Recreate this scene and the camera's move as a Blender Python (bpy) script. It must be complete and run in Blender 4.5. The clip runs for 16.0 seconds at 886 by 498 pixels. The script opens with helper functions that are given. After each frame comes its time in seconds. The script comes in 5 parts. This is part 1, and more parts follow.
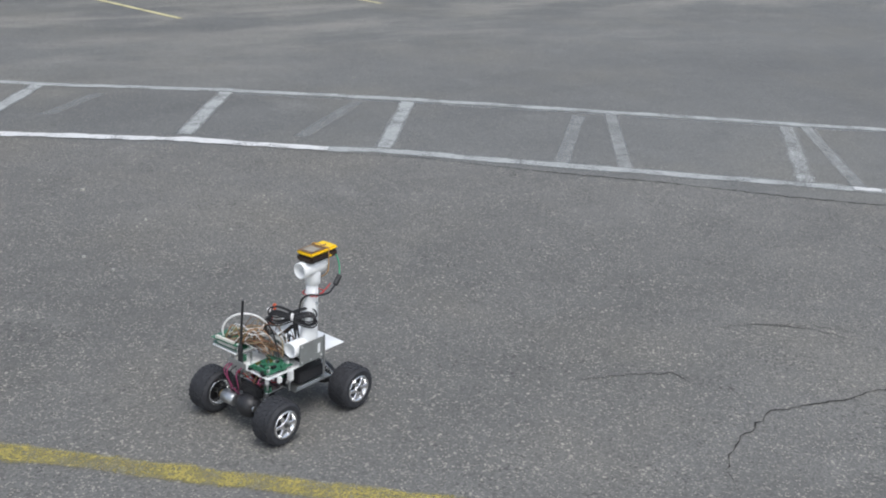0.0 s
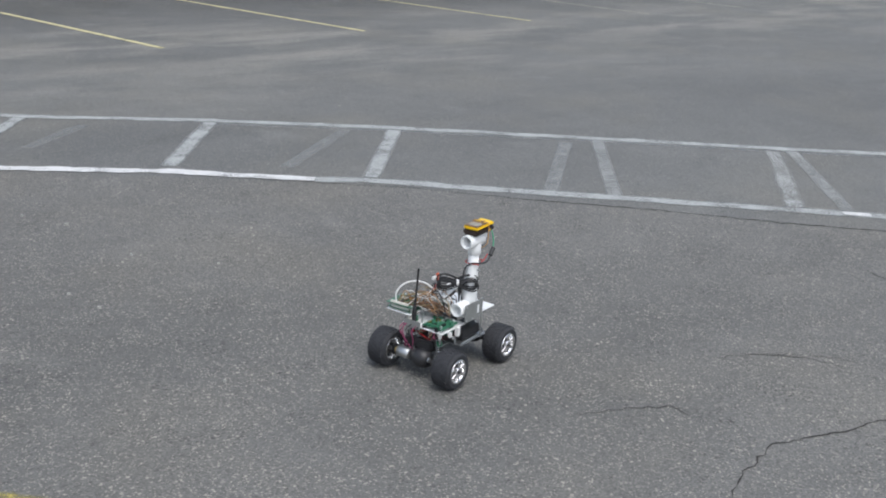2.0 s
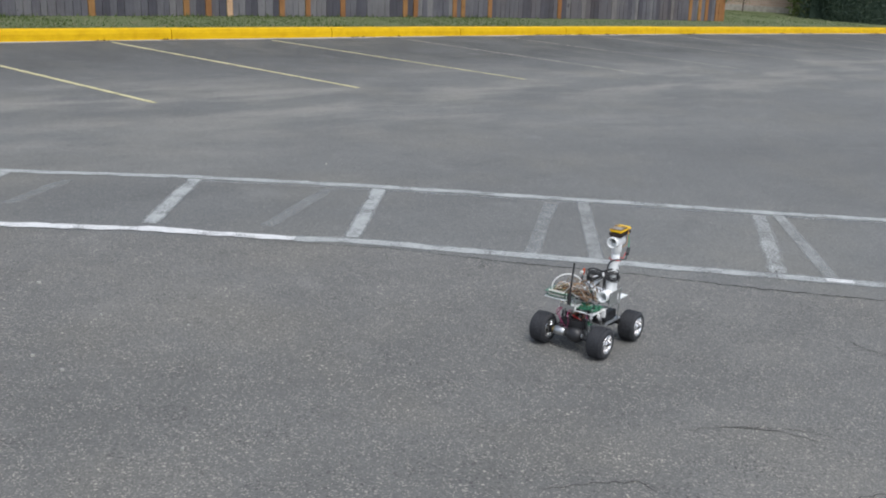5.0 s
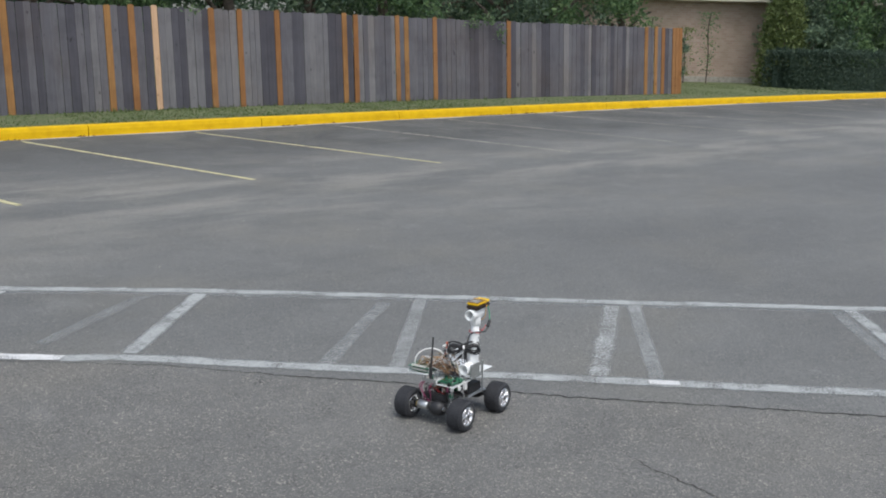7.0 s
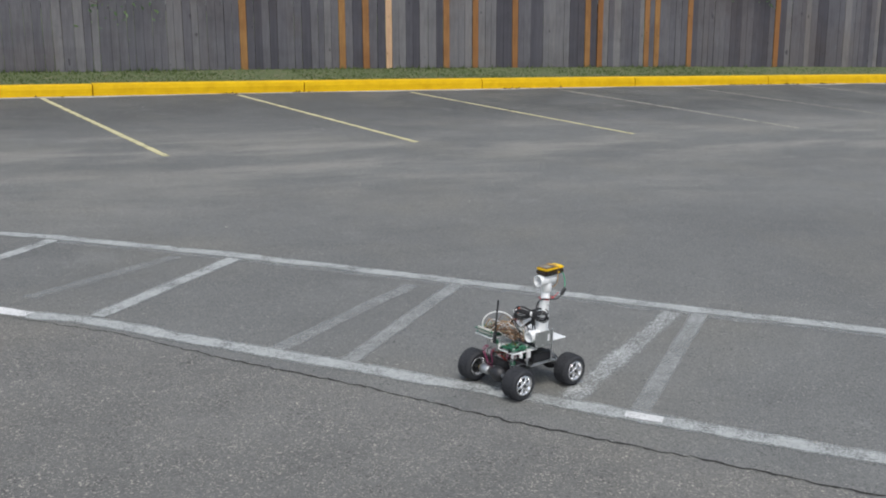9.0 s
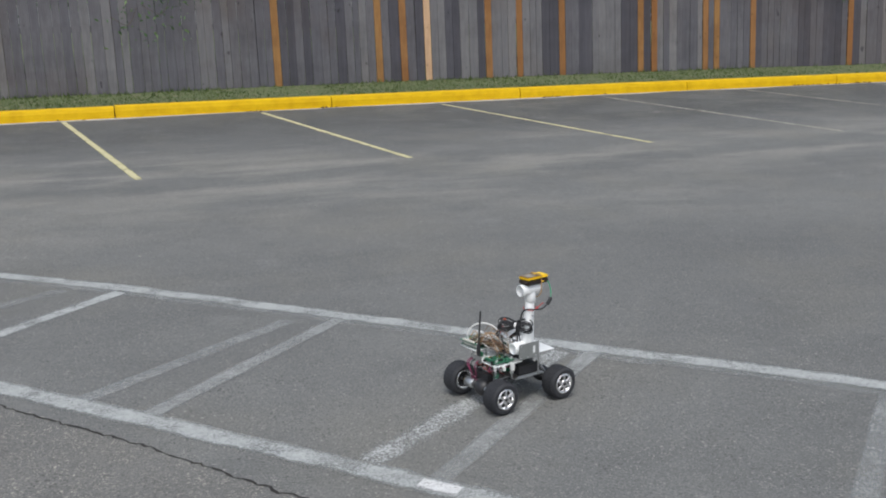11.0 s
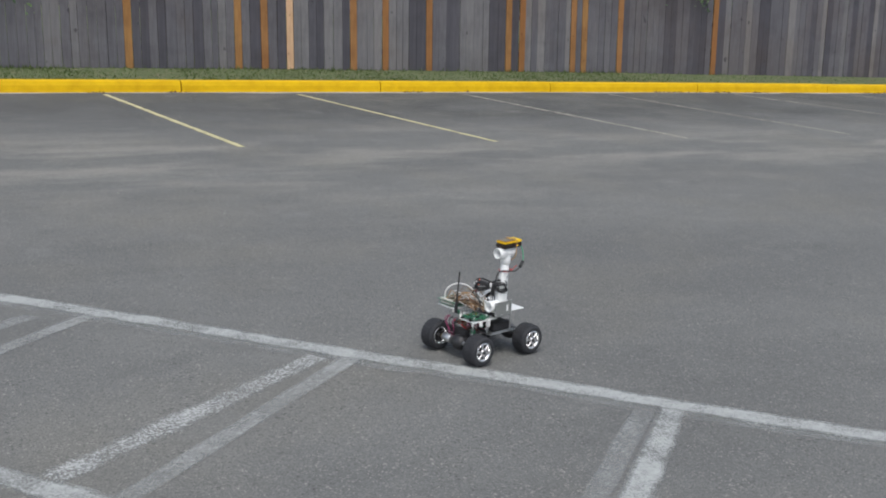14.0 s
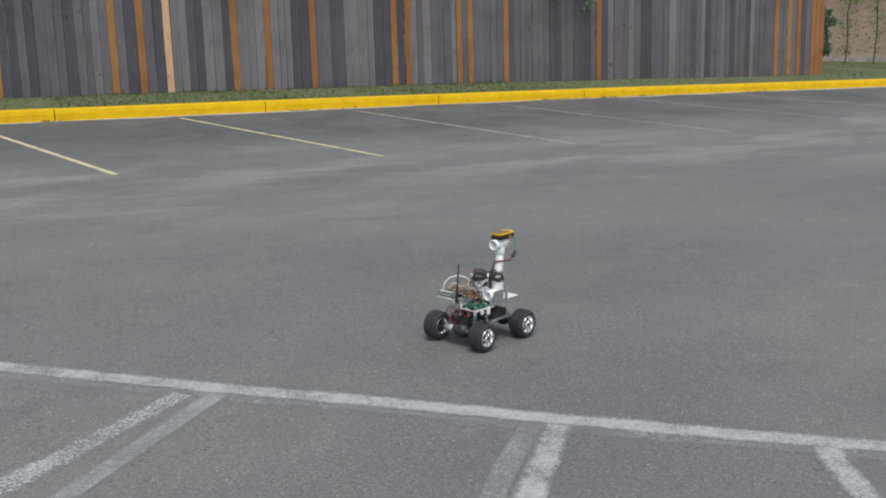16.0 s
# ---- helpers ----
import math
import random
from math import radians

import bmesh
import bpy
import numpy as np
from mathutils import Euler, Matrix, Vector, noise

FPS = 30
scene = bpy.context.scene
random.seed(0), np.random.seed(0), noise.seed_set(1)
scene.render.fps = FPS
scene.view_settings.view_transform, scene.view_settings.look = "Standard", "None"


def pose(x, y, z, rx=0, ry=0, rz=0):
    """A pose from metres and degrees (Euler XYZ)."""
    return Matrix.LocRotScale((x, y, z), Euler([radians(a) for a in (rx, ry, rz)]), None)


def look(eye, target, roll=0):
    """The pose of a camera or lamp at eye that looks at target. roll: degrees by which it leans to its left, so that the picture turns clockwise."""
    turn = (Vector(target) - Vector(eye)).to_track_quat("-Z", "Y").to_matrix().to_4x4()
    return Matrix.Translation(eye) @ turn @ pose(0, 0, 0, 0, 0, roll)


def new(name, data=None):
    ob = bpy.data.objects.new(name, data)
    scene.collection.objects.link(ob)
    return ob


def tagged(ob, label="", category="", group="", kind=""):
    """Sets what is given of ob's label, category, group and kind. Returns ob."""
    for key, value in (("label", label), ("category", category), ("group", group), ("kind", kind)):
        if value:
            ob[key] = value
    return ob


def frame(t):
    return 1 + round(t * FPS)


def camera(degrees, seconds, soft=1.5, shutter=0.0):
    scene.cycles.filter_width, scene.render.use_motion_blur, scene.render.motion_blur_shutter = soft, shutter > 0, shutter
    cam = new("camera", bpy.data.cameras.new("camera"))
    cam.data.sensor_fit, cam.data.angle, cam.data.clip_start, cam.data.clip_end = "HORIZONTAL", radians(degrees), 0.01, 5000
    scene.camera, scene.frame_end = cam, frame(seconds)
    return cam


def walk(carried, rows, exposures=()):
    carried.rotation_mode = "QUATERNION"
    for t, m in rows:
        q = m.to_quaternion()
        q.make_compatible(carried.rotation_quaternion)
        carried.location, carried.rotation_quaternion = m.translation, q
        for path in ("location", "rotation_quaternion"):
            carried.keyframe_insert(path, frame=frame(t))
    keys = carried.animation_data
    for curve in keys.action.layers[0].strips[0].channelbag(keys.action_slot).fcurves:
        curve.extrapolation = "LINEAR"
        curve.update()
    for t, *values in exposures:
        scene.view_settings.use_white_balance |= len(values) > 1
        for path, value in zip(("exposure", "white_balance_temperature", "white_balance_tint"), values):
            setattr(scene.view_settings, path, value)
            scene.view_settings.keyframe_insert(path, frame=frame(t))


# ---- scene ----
cam = camera(46.0, 16.0, soft=1.9)
PATH = [
    (0, (-6.986, -14.141, 1.524), (-5.7, -12.776, 0.831), 3.5),
    (0.5, (-6.997, -14.083, 1.529), (-5.692, -12.728, 0.849), 3.7),
    (1, (-6.981, -14.081, 1.539), (-5.662, -12.729, 0.88), 3.3),
    (1.5, (-6.97, -14.079, 1.539), (-5.653, -12.725, 0.884), 3.3),
    (2, (-6.97, -14.072, 1.534), (-5.651, -12.716, 0.886), 3.1),
    (2.5, (-6.973, -14.075, 1.535), (-5.654, -12.714, 0.899), 2.4),
    (3, (-6.969, -14.087, 1.544), (-5.656, -12.721, 0.905), 2.5),
    (3.5, (-6.98, -14.07, 1.562), (-5.635, -12.714, 0.97), 2.8),
    (6, (-6.443, -14.252, 1.586), (-5.113, -12.851, 1.067), 4.3),
    (6.5, (-6.094, -14.392, 1.61), (-4.7, -13.021, 1.188), 4.7),
    (7, (-5.659, -14.45, 1.617), (-4.312, -13.029, 1.211), 1.4),
    (7.5, (-5.198, -14.554, 1.616), (-3.952, -13.055, 1.168), 3.4),
    (8, (-4.771, -14.562, 1.573), (-3.638, -12.979, 1.116), 4.5),
    (8.5, (-4.38, -14.627, 1.601), (-3.357, -12.968, 1.153), 1.2),
    (9, (-3.981, -14.732, 1.581), (-3.118, -12.994, 1.095), 1.8),
    (11.5, (-2.396, -14.681, 1.549), (-1.785, -12.834, 1.084), 0.3),
    (12, (-2.16, -14.694, 1.511), (-1.677, -12.815, 1.024), 3.9),
    (12.5, (-2.037, -14.72, 1.506), (-1.343, -12.909, 1.016), 2.6),
    (13, (-2.025, -14.658, 1.504), (-1.222, -12.889, 1.025), 2.4),
    (13.5, (-2.02, -14.627, 1.508), (-1.194, -12.867, 1.042), 2.9),
    (14, (-2.01, -14.623, 1.504), (-1.156, -12.877, 1.03), 2.6),
    (14.5, (-1.997, -14.622, 1.509), (-1.145, -12.877, 1.028), 2.1),
    (15, (-1.977, -14.621, 1.5), (-1.084, -12.901, 1.005), 1.6),
    (15.5, (-1.928, -14.566, 1.501), (-0.944, -12.879, 1.072), 0.6),
    (16, (-1.783, -14.501, 1.465), (-0.768, -12.835, 1.025), 0.5),
]
walk(cam, [(t, look(eye, target, roll)) for t, eye, target, roll in PATH],
     exposures=[(0, 0.39, 6300, 9), (3.5, 0.41, 6270, 9), (6.5, 0.38, 6320, 8.5), (9, 0.32, 6430, 8.5), (16, 0.30, 6440, 9)])

# ---- world, sun ----
world = bpy.data.worlds.new("overcast_sky")
scene.world = world
world.use_nodes = True
wn, wl = world.node_tree.nodes, world.node_tree.links
sky = wn.new("ShaderNodeTexSky")
sky.sky_type, sky.sun_disc = "NISHITA", False
sky.sun_elevation, sky.sun_rotation = radians(58), radians(200)
sky.dust_density, sky.air_density = 3.0, 1.0
desat = wn.new("ShaderNodeHueSaturation")
desat.inputs["Saturation"].default_value = 0.62
wl.new(sky.outputs[0], desat.inputs["Color"])
wl.new(desat.outputs[0], wn["Background"].inputs["Color"])
wn["Background"].inputs["Strength"].default_value = 0.15
sun = new("sun", bpy.data.lights.new("sun", "SUN"))
sun.data.energy, sun.data.angle, sun.data.color = 1.1, radians(25), (1.0, 0.985, 0.96)
sun.matrix_world = look((-6, -16, 30), (-1, -7, 0))


# ---- materials ----
class Mat:
    """A node material under construction."""

    def __init__(self, name, rough=0.7, metal=0.0):
        self.m = bpy.data.materials.new(name)
        self.m.use_nodes = True
        self.t = self.m.node_tree
        self.b = self.t.nodes["Principled BSDF"]
        self.b.inputs["Roughness"].default_value = rough
        self.b.inputs["Metallic"].default_value = metal
        self.co = None

    def node(self, kind, **kw):
        n = self.t.nodes.new(kind)
        for k, v in kw.items():
            n.inputs[k.replace("_", " ")].default_value = v
        return n

    def link(self, a, b):
        self.t.links.new(a, b)

    def coords(self, world_space=True, scale=None):
        n = self.t.nodes.new("ShaderNodeNewGeometry").outputs["Position"] if world_space else self.t.nodes.new("ShaderNodeTexCoord").outputs["Object"]
        if scale:
            mp = self.node("ShaderNodeMapping")
            mp.inputs["Scale"].default_value = scale
            self.link(n, mp.inputs["Vector"])
            n = mp.outputs[0]
        return n

    def noise(self, scale, detail=4.0, rough=0.55, co=None):
        n = self.node("ShaderNodeTexNoise", Scale=scale, Detail=detail, Roughness=rough)
        if co is not None:
            self.link(co, n.inputs["Vector"])
        return n.outputs["Fac"]

    def ramp(self, fac, *stops):
        r = self.t.nodes.new("ShaderNodeValToRGB")
        el = r.color_ramp.elements
        while len(el) < len(stops):
            el.new(0.5)
        for e, (p, c) in zip(el, stops):
            e.position, e.color = p, ((*c, 1) if len(c) == 3 else c)
        self.link(fac, r.inputs["Fac"])
        return r.outputs["Color"]

    def grey(self, fac, lo, hi, a=0.0, b=1.0):
        n = self.t.nodes.new("ShaderNodeMapRange")
        self.link(fac, n.inputs["Value"])
        for k, v in (("From Min", lo), ("From Max", hi), ("To Min", a), ("To Max", b)):
            n.inputs[k].default_value = v
        return n.outputs["Result"]

    def mix(self, fac, a, b, mode="MIX"):
        n = self.t.nodes.new("ShaderNodeMix")
        n.data_type, n.blend_type = "RGBA", mode
        for sock, v in ((n.inputs[0], fac), (n.inputs[6], a), (n.inputs[7], b)):
            if isinstance(v, (int, float)):
                sock.default_value = v
            elif isinstance(v, tuple):
                sock.default_value = (*v, 1)
            else:
                self.link(v, sock)
        return n.outputs[2]

    def math(self, op, a, b=0.5):
        n = self.t.nodes.new("ShaderNodeMath")
        n.operation = op
        for sock, v in ((n.inputs[0], a), (n.inputs[1], b)):
            if isinstance(v, (int, float)):
                sock.default_value = v
            else:
                self.link(v, sock)
        return n.outputs[0]

    def voronoi(self, scale, co=None, out="Color"):
        n = self.node("ShaderNodeTexVoronoi", Scale=scale)
        if co is not None:
            self.link(co, n.inputs["Vector"])
        return n.outputs[out]

    def color(self, c):
        s = self.b.inputs["Base Color"]
        if isinstance(c, tuple):
            s.default_value = (*c, 1)
        else:
            self.link(c, s)
        return self

    def bump(self, h, strength=0.3, dist=0.01):
        n = self.node("ShaderNodeBump", Strength=strength, Distance=dist)
        self.link(h, n.inputs["Height"])
        self.link(n.outputs[0], self.b.inputs["Normal"])
        return self

    def alpha(self, fac):
        self.link(fac, self.b.inputs["Alpha"])
        return self

    def random(self):
        return self.t.nodes.new("ShaderNodeObjectInfo").outputs["Random"]


def plain(name, c, rough=0.6, metal=0.0, spread=0.12, scale=60.0):
    """A plain paint, plastic or metal with slight mottling."""
    m = Mat(name, rough, metal)
    f = m.noise(scale, 4, 0.6, m.coords(False))
    m.color(m.ramp(f, (0.3, tuple(v * (1 - spread) for v in c)), (0.7, tuple(min(1, v * (1 + spread)) for v in c))))
    m.bump(f, 0.06, 0.001)
    return m.m


def asphalt(name, dark, light, speck, amount, lot):
    """Rolled asphalt: aggregate stones in binder, wear patches, dust and stains."""
    m = Mat(name, 0.8)
    m.b.inputs["Specular IOR Level"].default_value = 0.45
    co = m.coords()
    big = m.noise(0.42, 6, 0.6, m.coords(True, (0.7, 1.25, 1)))
    mid = m.noise(2.6, 5, 0.6, co)
    base = m.mix(m.grey(big, 0.34, 0.66), dark, light)
    base = m.mix(m.grey(mid, 0.35, 0.75, 0, 0.42), base, tuple(v * 0.78 for v in dark))
    if lot:
        # bays oiled dark by parked cars, pale dust swept along their open ends
        sep = m.t.nodes.new("ShaderNodeSeparateXYZ")
        m.link(co, sep.inputs[0])
        wob = m.math("MULTIPLY", m.grey(m.noise(0.5, 4, 0.6, m.coords(True, (0.5, 1, 1))), 0.2, 0.8, -1, 1), 1.6)
        y = m.math("ADD", sep.outputs["Y"], wob)
        bay = m.math("MULTIPLY", m.grey(y, -4.2, -2.2), m.grey(m.noise(0.7, 3, 0.5, co), 0.28, 0.55, 0.35, 0.95))
        base = m.mix(bay, base, tuple(v * 0.55 for v in dark))
        ridge = m.math("MULTIPLY", m.grey(y, -8.6, -5.6), m.grey(y, -3.7, -5.0))
        dust = m.math("MULTIPLY", ridge, m.grey(m.noise(1.1, 5, 0.62, m.coords(True, (0.5, 1.25, 1))), 0.44, 0.60, 0, 0.9))
        base = m.mix(dust, base, (0.295, 0.285, 0.255))
        scuff = m.grey(m.noise(0.9, 5, 0.6, m.coords(True, (0.55, 1.4, 1))), 0.58, 0.75, 0, 0.4)
        base = m.mix(scuff, base, tuple(v * 0.7 for v in dark))
    warm = m.grey(m.noise(0.75, 4, 0.55, co), 0.5, 0.72, 0, 0.45)
    base = m.mix(warm, base, tuple(v * k for v, k in zip(light, (1.08, 1.02, 0.9))))
    stain = m.grey(m.noise(1.7, 4, 0.55, m.coords(True, (1, 1, 1))), 0.62, 0.74, 0, 0.35)
    base = m.mix(stain, base, tuple(min(1, v * 1.45) for v in light))
    stone = m.voronoi(215.0, co)
    sep = m.t.nodes.new("ShaderNodeSeparateColor")
    m.link(stone, sep.inputs[0])
    base = m.mix(m.grey(sep.outputs[0], 0.0, 1.0, 0.0, 0.58), base, tuple(v * 0.36 for v in dark))
    pick = m.math("MULTIPLY", m.math("GREATER_THAN", sep.outputs[1], 1 - amount), m.grey(m.noise(7, 3, 0.6, co), 0.35, 0.65, 0.25, 0.8))
    base = m.mix(pick, base, speck)
    stone2 = m.voronoi(125.0, co)
    sep2 = m.t.nodes.new("ShaderNodeSeparateColor")
    m.link(stone2, sep2.inputs[0])
    base = m.mix(m.math("MULTIPLY", m.math("GREATER_THAN", sep2.outputs[2], 1 - amount * 0.22), m.grey(m.noise(3.0, 4, 0.6, co), 0.4, 0.65, 0.15, 0.8)), base, speck)
    pits = m.math("MULTIPLY", m.math("GREATER_THAN", sep2.outputs[0], 1 - amount * 1.3), m.grey(m.noise(4.5, 4, 0.65, co), 0.42, 0.65, 0.0, 0.75))
    base = m.mix(pits, base, tuple(v * 0.3 for v in dark))
    m.color(base)
    m.bump(m.math("ADD", sep.outputs[0], m.noise(400, 2, 0.5, co)), 0.35, 0.003)
    return m.m


def road_paint(name, c, wear_lo, wear_hi, grain=120.0, patchy=5.0, share=0.45, feather=0.2):
    """Worn traffic paint, through which the asphalt's stones show."""
    m = Mat(name, 0.75)
    co = m.coords()
    f = m.noise(30, 5, 0.65, co)
    m.color(m.ramp(f, (0.3, tuple(v * 0.72 for v in c)), (0.7, c)))
    chips = m.noise(grain, 4, 0.75, co)
    zones = m.noise(patchy, 4, 0.6, co)
    cover = m.t.nodes.new("ShaderNodeAttribute")
    cover.attribute_name = "cover"
    worn = m.math("ADD", m.math("MULTIPLY", chips, 1 - share), m.math("MULTIPLY", zones, share))
    worn = m.math("ADD", worn, m.math("MULTIPLY", m.math("SUBTRACT", cover.outputs["Fac"], 1.0), feather))
    m.alpha(m.grey(worn, wear_lo, wear_hi))
    m.bump(chips, 0.4, 0.002)
    return m.m


ASPHALT_NEAR = asphalt("coarse_asphalt", (0.145, 0.143, 0.135), (0.204, 0.201, 0.189), (0.40, 0.38, 0.32), 0.085, False)
ASPHALT_FAR = asphalt("fine_asphalt", (0.150, 0.152, 0.147), (0.208, 0.210, 0.200), (0.34, 0.33, 0.30), 0.05, True)
WHITE_PAINT = road_paint("white_road_paint", (0.405, 0.42, 0.41), 0.30, 0.52)
THICK_PAINT = road_paint("thick_white_road_paint", (0.70, 0.70, 0.69), 0.37, 0.46)
FADED_PAINT = road_paint("faded_white_road_paint", (0.40, 0.412, 0.405), 0.34, 0.72, 90, 5.0, 0.45, 0.36)
CHIPPED_PAINT = road_paint("chipped_white_road_paint", (0.45, 0.462, 0.45), 0.42, 0.56, 100, 4.0, 0.2, 0.12)
STRIPE_PAINT = road_paint("thin_white_road_paint", (0.40, 0.412, 0.402), 0.27, 0.68, 130, 3.0, 0.45, 0.38)
GHOST_PAINT = road_paint("ghost_white_road_paint", (0.36, 0.37, 0.362), 0.33, 0.80, 60, 5.0, 0.45, 0.34)
YELLOW_LINE = road_paint("yellow_road_paint", (0.62, 0.57, 0.33), 0.31, 0.47)
PALE_YELLOW = road_paint("faded_yellow_road_paint", (0.54, 0.52, 0.42), 0.33, 0.56)
WORN_YELLOW = road_paint("worn_yellow_road_paint", (0.44, 0.37, 0.10), 0.40, 0.62, 140)


def kerb_material():
    m = Mat("yellow_kerb_paint", 0.6)
    m.b.inputs["Specular IOR Level"].default_value = 0.2
    co = m.coords()
    f = m.noise(6, 5, 0.6, co)
    base = m.ramp(f, (0.3, (0.60, 0.36, 0.002)), (0.7, (0.73, 0.465, 0.004)))
    dirt = m.grey(m.noise(14, 6, 0.7, m.coords(True, (1, 1, 6))), 0.62, 0.78)
    m.color(m.mix(dirt, base, (0.25, 0.18, 0.05)))
    m.bump(m.noise(60, 4, 0.6, co), 0.25, 0.004)
    return m.m


def board_material(name, cols, streak):
    m = Mat(name, 0.85)
    m.b.inputs["Specular IOR Level"].default_value = 0.2
    co = m.coords(False, (30, 30, 1.6))
    grain = m.noise(1.6, 6, 0.65, co)
    r = m.random()
    ramp = [(i / len(cols), c) for i, c in enumerate(cols)]
    tone = m.ramp(r, *ramp)
    m.t.nodes[-1].color_ramp.interpolation = "CONSTANT"
    base = m.mix(m.grey(grain, 0.35, 0.7, 0, 0.75), tone, streak)
    blot = m.noise(2.2, 4, 0.6, m.coords())
    base = m.mix(m.grey(blot, 0.45, 0.75, 0, 0.5), base, tuple(v * 0.6 for v in streak))
    runs = m.noise(1.0, 5, 0.6, m.coords(False, (55, 55, 0.5)))
    base = m.mix(m.grey(runs, 0.5, 0.75, 0, 0.42), base, tuple(min(1, v * 1.8) for v in streak))
    stain = m.noise(0.8, 5, 0.6, m.coords(True, (1, 1, 0.6)))
    base = m.mix(m.grey(stain, 0.5, 0.7, 0, 0.35), base, tuple(v * k for v, k in zip(streak, (1.15, 0.9, 0.65))))
    knot = m.grey(m.noise(9.0, 2, 0.5, m.coords(True, (1, 1, 0.55))), 0.70, 0.76, 0, 0.7)
    base = m.mix(knot, base, tuple(v * 0.35 for v in streak))
    m.color(base)
    m.bump(grain, 0.4, 0.004)
    return m.m


KERB_PAINT = kerb_material()
CONCRETE = plain("kerb_concrete", (0.36, 0.34, 0.30), 0.9, 0, 0.25, 8)
GREY_BOARD = board_material("weathered_grey_boards", [(0.150, 0.146, 0.158), (0.128, 0.126, 0.140), (0.165, 0.160, 0.170), (0.140, 0.136, 0.150)], (0.088, 0.084, 0.096))
DARK_BOARD = board_material("old_dark_grey_boards", [(0.088, 0.086, 0.101), (0.104, 0.102, 0.117), (0.080, 0.078, 0.091)], (0.066, 0.063, 0.074))
LIGHT_BOARD = board_material("silvered_grey_boards", [(0.205, 0.200, 0.205), (0.180, 0.176, 0.184), (0.222, 0.214, 0.215)], (0.120, 0.115, 0.122))
NEW_BOARD = board_material("fresh_cedar_boards", [(0.36, 0.20, 0.075), (0.30, 0.145, 0.055), (0.34, 0.175, 0.07)], (0.20, 0.095, 0.04))
PALE_BOARD = board_material("pale_pine_board", [(0.62, 0.42, 0.27), (0.62, 0.42, 0.27)], (0.45, 0.27, 0.15))


def leaf_material(name, a, b, c):
    m = Mat(name, 0.6)
    g = m.t.nodes.new("ShaderNodeNewGeometry")
    base = m.ramp(g.outputs["Random Per Island"], (0.0, a), (0.55, b), (1.0, c))
    m.color(base)
    m.b.inputs["Specular IOR Level"].default_value = 0.25
    thin = m.node("ShaderNodeBsdfTranslucent")
    m.link(base, thin.inputs["Color"])
    both = m.node("ShaderNodeMixShader", Fac=0.45)
    m.link(m.b.outputs[0], both.inputs[1])
    m.link(thin.outputs[0], both.inputs[2])
    m.link(both.outputs[0], m.t.nodes["Material Output"].inputs["Surface"])
    return m.m


LEAF_DARK = leaf_material("dark_oak_leaves", (0.085, 0.13, 0.092), (0.145, 0.21, 0.14), (0.24, 0.32, 0.19))
LEAF_MID = leaf_material("green_leaves", (0.075, 0.135, 0.065), (0.135, 0.225, 0.10), (0.235, 0.34, 0.15))
LEAF_LIGHT = leaf_material("yellow_green_leaves", (0.10, 0.14, 0.05), (0.16, 0.21, 0.075), (0.25, 0.30, 0.12))
GRASS = leaf_material("grass_blades", (0.060, 0.097, 0.028), (0.095, 0.143, 0.042), (0.16, 0.185, 0.07))
LEAF_HEDGE = leaf_material("clipped_hedge_leaves", (0.052, 0.082, 0.062), (0.076, 0.115, 0.084), (0.11, 0.155, 0.105))
BARK = plain("bark", (0.10, 0.08, 0.065), 0.95, 0, 0.4, 12)


def soil_material():
    m = Mat("turf_soil", 0.95)
    f = m.noise(9, 6, 0.7, m.coords())
    m.color(m.ramp(f, (0.3, (0.07, 0.09, 0.035)), (0.5, (0.10, 0.13, 0.05)), (0.7, (0.19, 0.165, 0.11))))
    m.bump(m.noise(60, 4, 0.7, m.coords()), 0.6, 0.02)
    return m.m


def brick_material():
    m = Mat("tan_brick", 0.9)
    tex = m.node("ShaderNodeTexBrick", Scale=1.0)
    tex.inputs["Brick Width"].default_value = 0.21
    tex.inputs["Row Height"].default_value = 0.075
    tex.inputs["Mortar Size"].default_value = 0.007
    mp = m.node("ShaderNodeMapping")
    mp.inputs["Rotation"].default_value = (radians(90), 0, 0)
    m.link(m.coords(False), mp.inputs["Vector"])
    m.link(mp.outputs[0], tex.inputs["Vector"])
    tex.inputs["Color1"].default_value = (0.38, 0.27, 0.215, 1)
    tex.inputs["Color2"].default_value = (0.46, 0.35, 0.28, 1)
    tex.inputs["Mortar"].default_value = (0.42, 0.37, 0.32, 1)
    f = m.noise(1.5, 6, 0.65, m.coords())
    m.color(m.mix(m.grey(f, 0.4, 0.75, 0, 0.55), tex.outputs["Color"], (0.27, 0.235, 0.17)))
    m.bump(tex.outputs["Fac"], 0.4, -0.008)
    return m.m


SOIL, BRICK = soil_material(), brick_material()
FASCIA = plain("cream_fascia", (0.62, 0.58, 0.48), 0.7, 0, 0.1, 5)
CRACK = plain("crack_shadow", (0.028, 0.026, 0.024), 0.95, 0, 0.3, 30)

